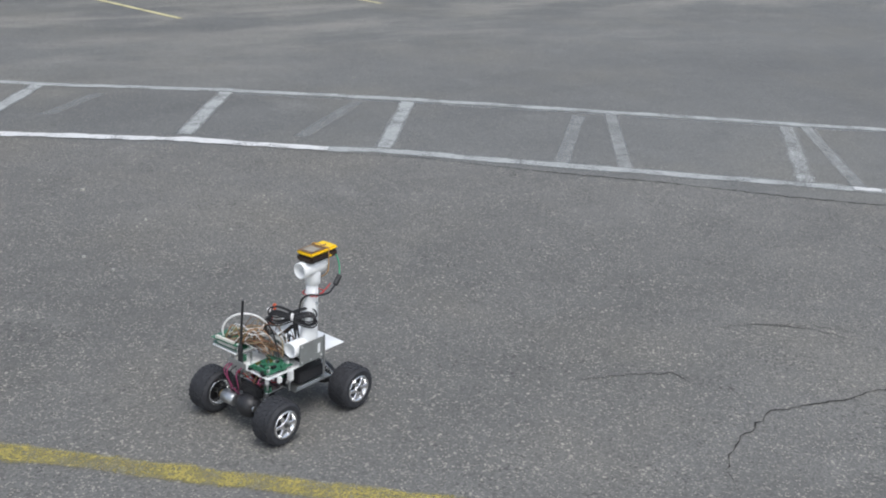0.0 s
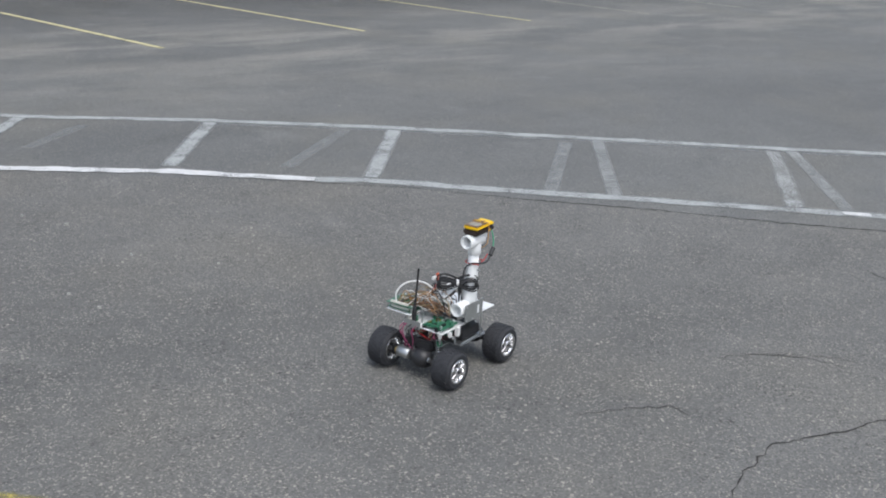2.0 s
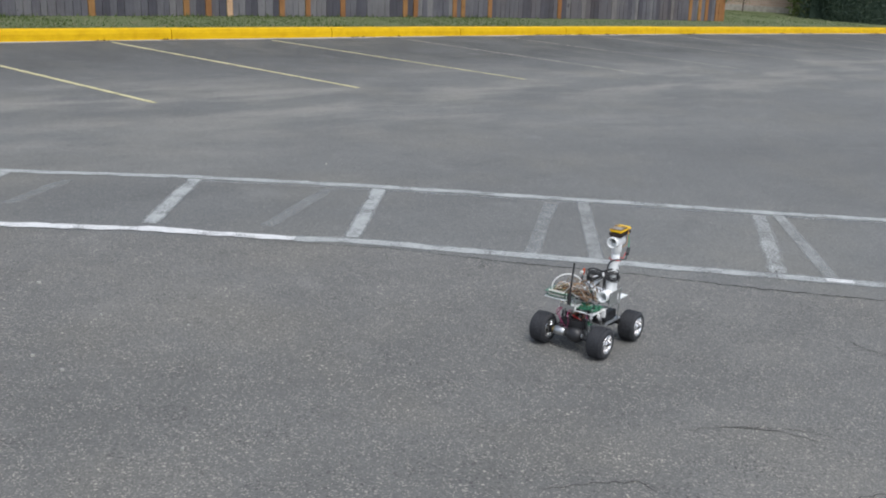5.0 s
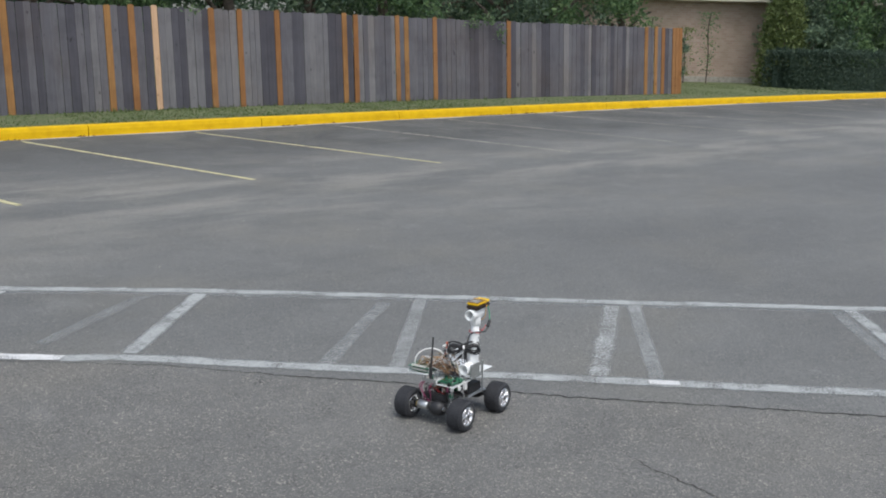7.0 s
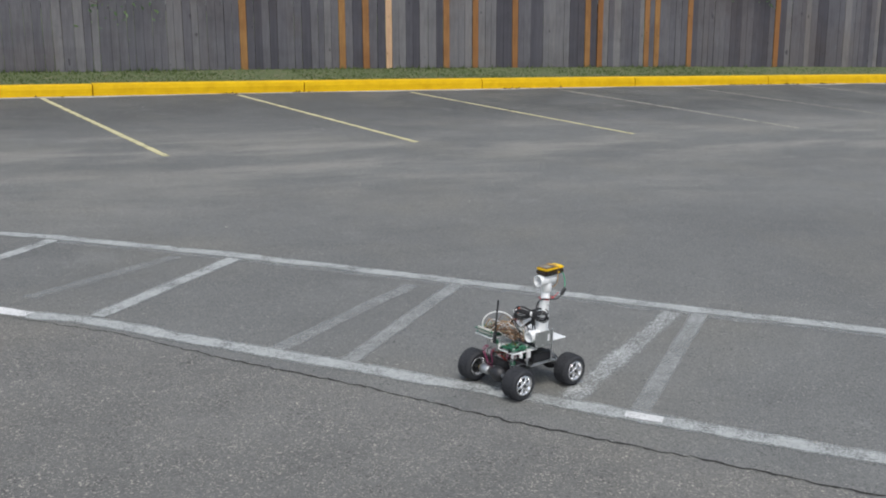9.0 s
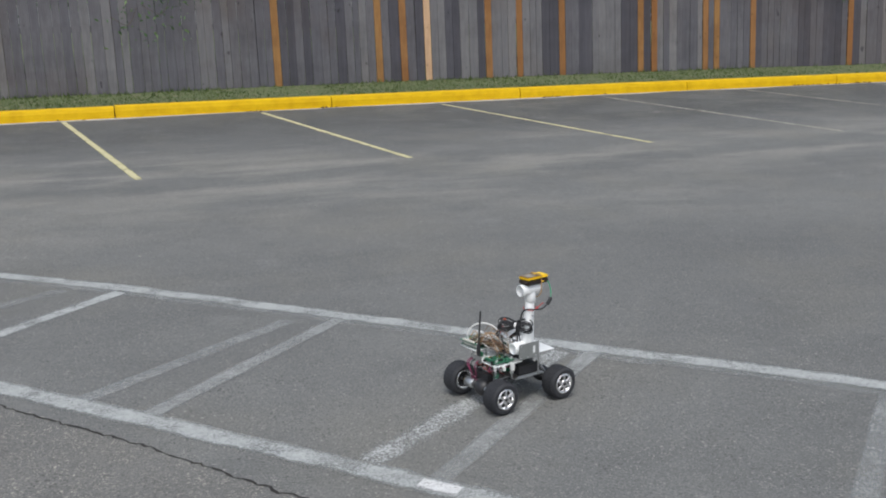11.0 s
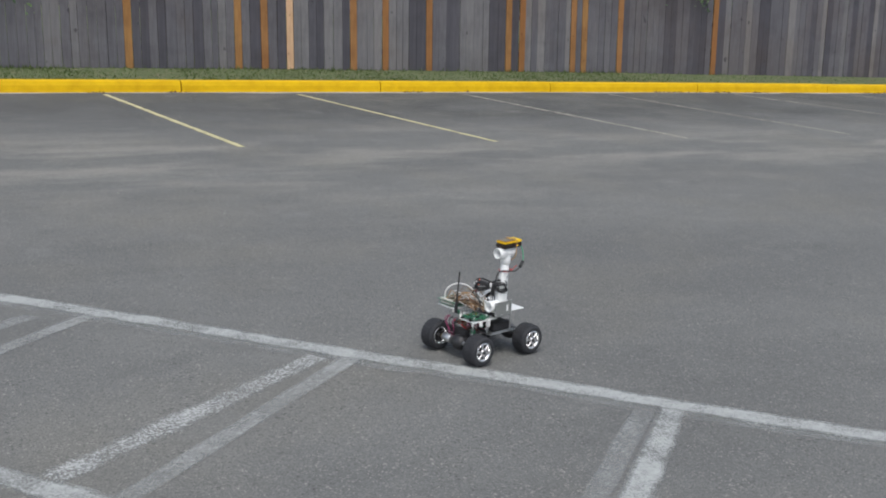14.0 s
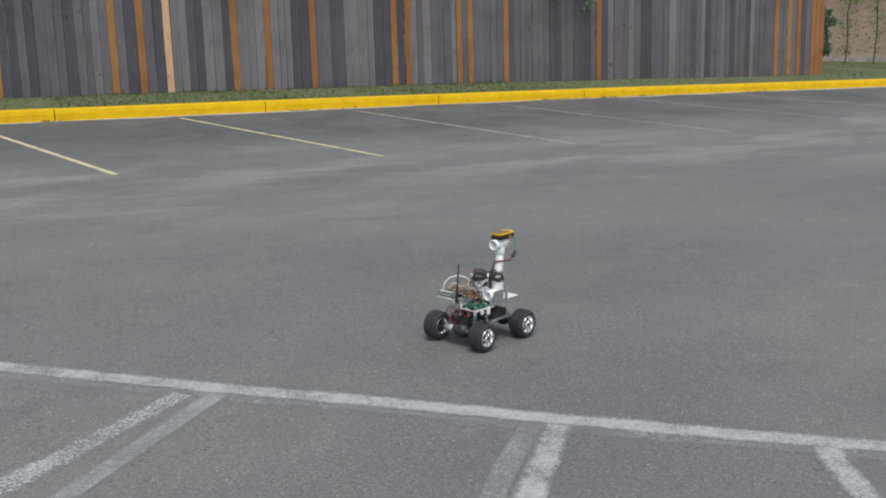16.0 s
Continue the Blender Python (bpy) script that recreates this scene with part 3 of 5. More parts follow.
def fence():
    """Close-boarded fence: each picket a board of its own, with rails and posts behind."""
    root = tagged(new("fence"), "weathered grey wooden picket fence with replaced orange boards", "fence", kind="structure")
    r = random.Random(11)
    special = sorted([(x, NEW_BOARD) for x in NEW_POSTS] + [(PALE_POST, PALE_BOARD)], key=lambda v: v[0])
    spans, x = [], -9.6
    for sx, mat in special + [(18.0, None)]:
        end = sx - 0.062 if mat else 17.985
        n = max(0, round((end - x) / 0.138))
        if n:
            cuts = [r.choice((0.8, 1.0, 1.0, 1.0, 1.25)) for _ in range(n)]
            k = (end - x) / sum(cuts)
            for c in cuts:
                run = "mmml" if x < 0.6 else next(kind for stop, kind in TONE_RUNS if x + c * k / 2 < stop)
                spans.append((x, x + c * k, {"d": DARK_BOARD, "m": GREY_BOARD, "l": LIGHT_BOARD}[r.choice(run)]))
                x += c * k
        if mat:
            spans.append((sx - 0.06, sx + 0.06, mat))
            x = sx + 0.062
    for a, b, mat in spans:
        new_one = mat in (NEW_BOARD, PALE_BOARD)
        top = 1.93 + r.uniform(-0.012, 0.014) + (0.02 if new_one else 0) - 0.007 * max(0, (a - 6)) * 0.8
        y = -0.006 + r.uniform(-0.008, 0.006) - (0.014 if new_one else 0)
        h = (b - a) / 2 - r.uniform(0.001, 0.006)
        z0, z1, t = 0.13, top, 0.018
        bm = bmesh.new()
        lean = r.uniform(-0.006, 0.006)
        cut = min(0.02, h * 0.5)
        outline = [(-h, z0), (h, z0), (h + lean, z1 - cut), (h - cut + lean, z1), (-h + cut + lean, z1), (-h + lean, z1 - cut)]
        f = [bm.verts.new((px, 0, pz)) for px, pz in outline]
        g = [bm.verts.new((px, t, pz)) for px, pz in outline]
        bm.faces.new(f)
        bm.faces.new(g[::-1])
        for i in range(6):
            bm.faces.new((f[i], g[i], g[(i + 1) % 6], f[(i + 1) % 6]))
        c = (a + b) / 2
        ob = part("picket", bm, mat, root, "fresh orange cedar picket" if mat is NEW_BOARD else "pale new pine picket" if new_one else "")
        ob.matrix_basis = pose(c, fence_y(c) + y, 0, -2.4, -0.9, math.degrees(math.atan(-0.0096 * (c - 6))))
    for z in (0.45, 1.1, 1.68):
        bm = bmesh.new()
        xs = [-9.6 + i * 1.365 for i in range(21)]
        for a, b in zip(xs, xs[1:]):
            rows = [[bm.verts.new((q, fence_y(q) + 0.025 + 0.045 * z + dy, z + dz)) for dy, dz in ((0, 0), (0.04, 0), (0.04, 0.09), (0, 0.09))] for q in (a, b)]
            for k in range(4):
                bm.faces.new((rows[0][k], rows[0][(k + 1) % 4], rows[1][(k + 1) % 4], rows[1][k]))
        part("rail", bm, GREY_BOARD, root)
    for i in range(12):
        q = -9.4 + i * 2.45
        part("post", box(q - 0.045, q + 0.045, fence_y(q) + 0.15, fence_y(q) + 0.24, 0.1, 1.85, 0.004), GREY_BOARD, root)
    q = 17.93
    part("post", box(q - 0.05, q + 0.05, fence_y(q) + 0.13, fence_y(q) + 0.23, 0.1, 1.84, 0.004), NEW_BOARD, root, "orange end post")


fence()


# ---- planting and building beyond the fence ----
def leaves(points, size, seed, material, name, parent=None, kind="", flat=0.0):
    """Many small leaf blades, two triangles each, at the points."""
    r = random.Random(seed)
    verts, faces = [], []
    for p in points:
        s = size * r.uniform(0.6, 1.4)
        a, b = r.uniform(0, 2 * math.pi), r.uniform(-1.2, 1.2)
        d = Vector((math.cos(a) * math.cos(b), math.sin(a) * math.cos(b), math.sin(b)))
        w = d.cross(Vector((r.uniform(-1, 1), r.uniform(-1, 1), r.uniform(-1, 1)))).normalized() * s * 0.42
        i = len(verts)
        p = Vector(p)
        verts += [p - d * s, p + w, p + d * s, p - w]
        faces += [(i, i + 1, i + 2, i + 3)]
    me = bpy.data.meshes.new(name)
    me.from_pydata([tuple(v) for v in verts], [], faces)
    me.materials.append(material)
    ob = new(name, me)
    if parent is not None:
        ob.parent = parent
    return ob


def crown_points(r, centre, radii, lumps, count, low=None):
    """Points gathered in uneven clumps through a crown."""
    c = Vector(centre)
    mids = []
    for _ in range(lumps):
        v = Vector((r.gauss(0, 1), r.gauss(0, 1), r.gauss(0, 1))).normalized() * (r.random() ** 0.4)
        mids.append((c + Vector([v[i] * radii[i] for i in range(3)]), r.uniform(0.22, 0.42) * min(radii)))
    out = []
    while len(out) < count:
        m, s = r.choice(mids)
        v = Vector((r.gauss(0, 1), r.gauss(0, 1), r.gauss(0, 1))).normalized() * s * (r.random() ** 0.35)
        p = m + v
        if low is None or p.z > low:
            out.append(p)
    return out


def tree(x, y, height, spread, seed, material, label, low=1.5, count=3600, leaf=0.11):
    r = random.Random(seed)
    root = tagged(new("tree"), label, "tree")
    root.location = (x, y, 0.15)
    bm = bmesh.new()
    top = Vector((r.uniform(-0.3, 0.3), r.uniform(-0.3, 0.3), height * 0.6))
    trunk = smooth_line([(0, 0, -0.1), (r.uniform(-0.15, 0.15), r.uniform(-0.15, 0.15), height * 0.3), tuple(top)], 5)
    for i, (a, b) in enumerate(zip(trunk, trunk[1:])):
        k = 0.16 * (1 - 0.6 * i / len(trunk))
        rod(a, b, k, 9, bm)
    for i in range(7):
        a = r.uniform(0, 6.28)
        s = trunk[len(trunk) // 2 + r.randrange(len(trunk) // 2)]
        e = s + Vector((math.cos(a) * spread * 0.7, math.sin(a) * spread * 0.7, r.uniform(0.2, 1.2)))
        rod(s, s.lerp(e, 0.5) + Vector((0, 0, 0.15)), 0.05, 6, bm)
        rod(s.lerp(e, 0.5) + Vector((0, 0, 0.15)), e, 0.03, 6, bm)
    part("trunk", bm, BARK, root)
    pts = crown_points(r, (0, 0, height * 0.5 + low * 0.5), (spread, spread, (height - low) * 0.5), 34, count, low - 0.15)
    leaves(pts, leaf, seed + 1, material, "crown", root)


def planting():
    r = random.Random(5)
    x = -7.5
    k = 0
    while x < 18.2:
        mat = LEAF_DARK if k % 3 else LEAF_MID
        tree(x, 4.6 + r.uniform(-0.5, 1.0), r.uniform(4.6, 5.8), r.uniform(1.5, 1.9), 100 + k, mat, "dense dark green tree behind the wooden fence", 1.35, 7000, 0.07)
        x += r.uniform(1.7, 2.1)
        k += 1
    for i in range(9):
        tree(-7 + i * 3.1, 8.5 + r.uniform(-0.6, 0.6), 6.5, 2.3, 150 + i, LEAF_DARK, "tall dark green tree rising beyond the wooden fence", 0.9, 6000, 0.11)
    tree(19.7, 5.0, 5.0, 1.3, 190, LEAF_MID, "dense green tree beyond the end of the fence", 1.75, 5000, 0.07)
    for i, (tx, ty, h, s, mat) in enumerate([(27.6, 3.4, 6.0, 2.0, LEAF_DARK), (28.4, 1.9, 6.5, 2.3, LEAF_MID), (31.0, 1.6, 6.5, 2.4, LEAF_DARK), (34.0, 1.4, 6.5, 2.5, LEAF_DARK), (29.5, 5.5, 7.5, 2.8, LEAF_DARK), (33.5, 5.5, 7.5, 2.8, LEAF_DARK), (37.0, 3.0, 7.0, 2.8, LEAF_DARK)]):
        tree(tx, ty, h, s, 200 + i, mat, "broad dark green tree behind the clipped hedge", 1.0, 9000, 0.08)
    # upright yellow-green shrub beside the hedge
    root = tagged(new("shrub"), "upright yellow-green conifer shrub beside the hedge", "shrub")
    root.location = (25.3, 2.75, 0.15)
    rr = random.Random(31)
    pts = []
    for _ in range(9000):
        z = rr.uniform(0.0, 4.4)
        rad = 1.1 * (1 - (z / 4.8) ** 1.6) * (0.75 + 0.25 * noise.noise(Vector((z * 2, rr.random() * 3, 0)))) + 0.05
        a, q = rr.uniform(0, 6.28), rr.random() ** 0.4
        pts.append((math.cos(a) * rad * q, math.sin(a) * rad * q, z))
    leaves(pts, 0.065, 32, LEAF_LIGHT, "foliage", root)
    part("stem", rod((0, 0, -0.1), (0, 0, 2.6), 0.05, 8), BARK, root)
    root = tagged(new("shrub"), "small dark green shrub beside the fence end", "shrub")
    root.location = (18.75, 2.3, 0.15)
    leaves(crown_points(random.Random(33), (0, 0, 1.0), (0.33, 0.33, 0.72), 46, 3200, 0.02), 0.045, 34, LEAF_DARK, "foliage", root)
    part("stem", rod((0, 0, -0.1), (0.05, 0, 0.9), 0.03, 8), BARK, root)
    # bushes that fill the gap between hedge and trees
    for i, (bx, by, h, w, mat) in enumerate([(26.3, 2.3, 2.7, 1.2, LEAF_DARK), (27.9, 1.7, 2.4, 1.2, LEAF_MID), (29.6, 1.5, 2.6, 1.3, LEAF_DARK), (31.6, 1.2, 2.5, 1.3, LEAF_MID), (33.6, 1.0, 2.6, 1.3, LEAF_DARK)]):
        root = tagged(new("bush"), "rounded dense green bush behind the hedge", "bush", group="bushes behind the hedge")
        root.location = (bx, by, 0.15)
        leaves(crown_points(random.Random(400 + i), (0, 0, h * 0.55), (w, w, h * 0.5), 30, 5200, 0.02), 0.07, 420 + i, mat, "foliage", root)
        part("stem", rod((0, 0, -0.1), (0.05, 0, h * 0.5), 0.04, 8), BARK, root)
    # thin saplings before the brick wall
    for i, (bx, by, h) in enumerate([(22.2, 5.6, 2.1), (23.2, 5.0, 1.8), (23.9, 4.6, 2.3), (21.3, 6.2, 1.6)]):
        root = tagged(new("sapling"), "thin sparse sapling before the brick wall", "sapling", group="saplings by the wall")
        root.location = (bx, by, 0.15)
        rr = random.Random(500 + i)
        part("stem", tube([(0, 0, -0.1), (0.04, 0, h * 0.4), (-0.03, 0.02, h * 0.75), (0.05, 0, h)], 0.02), BARK, root)
        leaves([(rr.gauss(0, 0.16), rr.gauss(0, 0.16), h * (1 - 0.85 * rr.random() ** 1.4)) for _ in range(420)], 0.04, 520 + i, LEAF_LIGHT if i % 2 else LEAF_MID, "foliage", root)
    # clipped hedge along the kerb
    root = tagged(new("hedge"), "long dark green clipped hedge behind the kerb", "hedge")
    run = smooth_line([(24.0, 2.2, 0), (24.8, 1.4, 0), (26.6, 0.45, 0), (30, 0.05, 0), (36, -0.6, 0)], 10)
    rr = random.Random(41)
    pts = []
    for _ in range(24000):
        q = rr.random() * (len(run) - 1.001)
        c = run[int(q)].lerp(run[int(q) + 1], q % 1)
        top = 1.18 + 0.22 * noise.noise(Vector((q * 0.9, 0, 0))) - (0.5 * (1 - q) if q < 1 else 0)
        side = rr.choice((-1, 1)) * (0.48 - 0.16 * rr.random() ** 2 + 0.14 * noise.noise(Vector((q * 1.7, rr.random(), 2))))
        if rr.random() < 0.35:
            pts.append((c.x, c.y + rr.uniform(-0.5, 0.5), 0.15 + top - 0.1 * rr.random()))
        else:
            pts.append((c.x + rr.uniform(-0.05, 0.05), c.y + side, 0.12 + top * rr.random()))
    leaves(pts, 0.042, 42, LEAF_HEDGE, "foliage", root)
    bm = bmesh.new()
    rows = [[bm.verts.new((c.x, c.y + dy, z)) for dy, z in ((-0.34, 0.1), (-0.34, 0.85), (0.34, 0.85), (0.34, 0.1))] for c in run[2:]]
    for a, b in zip(rows, rows[1:]):
        for j in range(4):
            bm.faces.new((a[j], b[j], b[(j + 1) % 4], a[(j + 1) % 4]))
    part("hedge_core", bm, LEAF_HEDGE, root)
    # sprigs that poke through the fence boards
    for i, (sx, sz, n, s) in enumerate([(11.55, 1.62, 60, 0.12), (10.75, 1.86, 90, 0.14), (-1.1, 1.35, 70, 0.28), (-1.6, 1.2, 40, 0.25), (-0.9, 1.75, 60, 0.2), (3.9, 1.92, 40, 0.1), (11.2, 1.92, 60, 0.12)]):
        root = tagged(new("vine"), "small green leafy sprig poking over the fence", "vine")
        rr = random.Random(300 + i)
        root.location = (sx, fence_y(sx) - 0.03, sz)
        leaves([(rr.gauss(0, s), rr.uniform(-0.05, 0.0), rr.gauss(0, s * 0.8)) for _ in range(n)], 0.035, 310 + i, LEAF_MID, "foliage", root)
        part("stem", tube([(-s, 0.0, s * 0.5), (0, -0.01, 0.0), (s * 0.6, 0.06, s)], 0.005), BARK, root)


def building():
    root = tagged(new("building"), "tan brick building with a cream fascia beyond the fence", "building")
    root.matrix_basis = pose(24.9, 5.5, 0.1, 0, 0, -38.5)
    part("wall", box(-9, 5.5, 0, 0.298, -0.1, 2.735), BRICK, root)
    part("side_wall", box(5.2, 5.5, 0.3, 7, -0.1, 2.735), BRICK, root)
    part("foundation", box(-9, 5.5, -0.05, -0.002, -0.1, 0.28, 0.01), CONCRETE, root, "pale concrete foundation strip")
    part("fascia", box(-9.3, 5.9, -0.45, -0.38, 2.74, 3.2, 0.01), FASCIA, root, "cream painted fascia board")
    part("soffit", box(-9.3, 5.9, -0.378, 0.3, 2.74, 2.78), FASCIA, root)
    bm = bmesh.new()
    v = [bm.verts.new(p) for p in ((-9.3, -0.5, 3.2), (5.9, -0.5, 3.2), (5.9, 7, 4.9), (-9.3, 7, 4.9), (-9.3, 7, 3.0), (5.9, 7, 3.0))]
    for f in ((0, 1, 2, 3), (3, 2, 5, 4), (0, 3, 4), (1, 5, 2)):
        bm.faces.new([v[i] for i in f])
    part("roof", bm, plain("brown_shingle", (0.16, 0.13, 0.11), 0.9, 0, 0.3, 4), root)


planting()
building()


def scraps():
    """Small pale chips and scraps that lie about the asphalt."""
    r = random.Random(51)
    for x, y in SCRAPS:
        bm = bmesh.new()
        n, s = 7, r.uniform(0.004, 0.009)
        top = [bm.verts.new((s * r.uniform(0.6, 1.2) * math.cos(6.28 * i / n), s * r.uniform(0.5, 1.0) * math.sin(6.28 * i / n), 0.006 + r.uniform(0, 0.004))) for i in range(n)]
        low = [bm.verts.new((v.co.x * 1.15, v.co.y * 1.15, 0.0)) for v in top]
        bm.faces.new(top)
        for i in range(n):
            bm.faces.new((low[i], low[(i + 1) % n], top[(i + 1) % n], top[i]))
        ob = part("paint_chip", bm, CHIP_WHITE)
        ob.matrix_basis = pose(x, y, 0.0005, 0, 0, r.uniform(0, 360))
        tagged(ob, "small pale chip lying on the asphalt", "chip", group="chips on the asphalt")


CHIP_WHITE = plain("pale_chip", (0.34, 0.34, 0.31), 0.8, 0, 0.15, 80)
SCRAPS = [(-5.01, -10.16), (-5.16, -9.39), (-5.05, -9.62), (-4.77, -10.46), (-5.38, -10.62), (-5.41, -10.43), (-0.32, -7.79), (-2.28, -8.08), (-1.57, -1.26), (-0.88, -6.93), (-5.34, -11.42)]
scraps()


# ---- the rover ----
R_WHEEL, HALF_BASE, HALF_TRACK = 0.066, 0.1455, 0.134


def wheel_meshes():
    """Tyre with tread blocks, chrome spoked rim and hub, turned round the y axis."""
    turn = pose(0, 0, 0, 90, 0, 0)
    w = 0.036
    prof = [(0.039, -w + 0.003), (0.045, -w), (0.055, -w), (0.061, -w + 0.006), (0.0635, -w + 0.016), (0.0645, 0), (0.0635, w - 0.016), (0.061, w - 0.006), (0.055, w), (0.045, w), (0.039, w - 0.003), (0.037, 0)]
    tyre = lathe(prof, 40, turn, closed=True)
    for k in range(26):
        for j, off in enumerate((-0.022, -0.0075, 0.0075, 0.022)):
            a = 360 / 26 * (k + 0.5 * (j % 2))
            box(-0.0048, 0.0048, -0.0060, 0.0060, 0.0610, 0.0656 - (0.0012 if abs(off) > 0.01 else 0), 0, tyre, pose(0, 0, 0, 0, a, 0) @ pose(0, off, 0, 0, 0, 18 if j % 2 else -18))
    # the rim's bright face is at the outer side, +w after the turn
    rim = lathe([(0.034, -w + 0.006), (0.0405, -w + 0.001), (0.0405, -w + 0.007), (0.036, -w + 0.012), (0.035, 0), (0.036, w - 0.008), (0.0405, w - 0.003), (0.041, w + 0.001), (0.0345, w - 0.001), (0.0305, w - 0.012), (0.031, -w + 0.012)], 40, turn, closed=True)
    spokes = bmesh.new()
    for k in range(6):
        box(0.010, 0.036, -w - 0.001, -w + 0.007, -0.0058, 0.0058, 0.002, spokes, pose(0, 0, 0, 0, 60 * k, 0))
    lathe([(0.0165, w - 0.010), (0.0165, w - 0.002), (0.0125, w + 0.002)], 24, turn @ pose(0, 0, 0, 0, 0, 0), bm=spokes)
    back = lathe([(0.0345, 0.004), (0.0345, 0.007)], 32, turn)
    hub = lathe([(0.0075, w), (0.006, w + 0.005), (0.004, w + 0.007)], 12, turn)
    return [("tyre", mesh_of(tyre, "tyre", RUBBER), ""), ("rim", mesh_of(rim, "rim", CHROME, True), "chrome rim"),
            ("spokes", mesh_of(spokes, "spokes", CHROME), "chrome six-spoke wheel face"), ("back_disc", mesh_of(back, "back_disc", BLACK_PLASTIC), ""), ("hub", mesh_of(hub, "hub", BLACK_PLASTIC), "black axle nut")]


def pipe(a, b, r, parent, name="pipe", wall=0.004, label="", rim=True):
    """An open white pipe from a to b."""
    a, b = Vector(a), Vector(b)
    m = Matrix.Translation(a) @ (b - a).to_track_quat("Z", "Y").to_matrix().to_4x4()
    l = (b - a).length
    c = 0.0012
    return part(name, lathe([(r - wall, 0), (r - c, 0), (r, c), (r, l - c), (r - c, l), (r - wall, l)], 32, m, closed=True), PVC, parent, label, True)


def wires(name, parent, lines, material, r=0.0013, label=""):
    for pts in lines:
        part(name, tube(pts, r), material, parent, label)


def board(name, parent, m, lx, ly, seed, label):
    """A populated circuit board."""
    b = part(name, box(-lx / 2, lx / 2, -ly / 2, ly / 2, 0, 0.0018), PCB, parent, label)
    b.matrix_basis = m
    r = random.Random(seed)
    for i in range(11):
        x, y = r.uniform(-lx / 2 + 0.008, lx / 2 - 0.008), r.uniform(-ly / 2 + 0.008, ly / 2 - 0.008)
        w, d, h = r.uniform(0.003, 0.008), r.uniform(0.003, 0.006), r.uniform(0.002, 0.008)
        kind = r.choice([("chip", CHIP), ("chip", CHIP), ("connector", CONNECTOR), ("capacitor", STEEL), ("header", BRASS)])
        if kind[0] == "capacitor":
            part("capacitor", lathe([(0.003, 0.0018), (0.003, 0.010)], 12, Matrix.Translation((x, y, 0))), kind[1], b)
        else:
            part(kind[0], box(x - w, x + w, y - d, y + d, 0.0018, 0.0018 + h), kind[1], b)
    part("screw_terminal", box(-lx / 2 + 0.002, -lx / 2 + 0.010, -ly * 0.35, ly * 0.35, 0.0018, 0.010, 0.001), r.choice((CONNECTOR, PCB)), b)
    return b


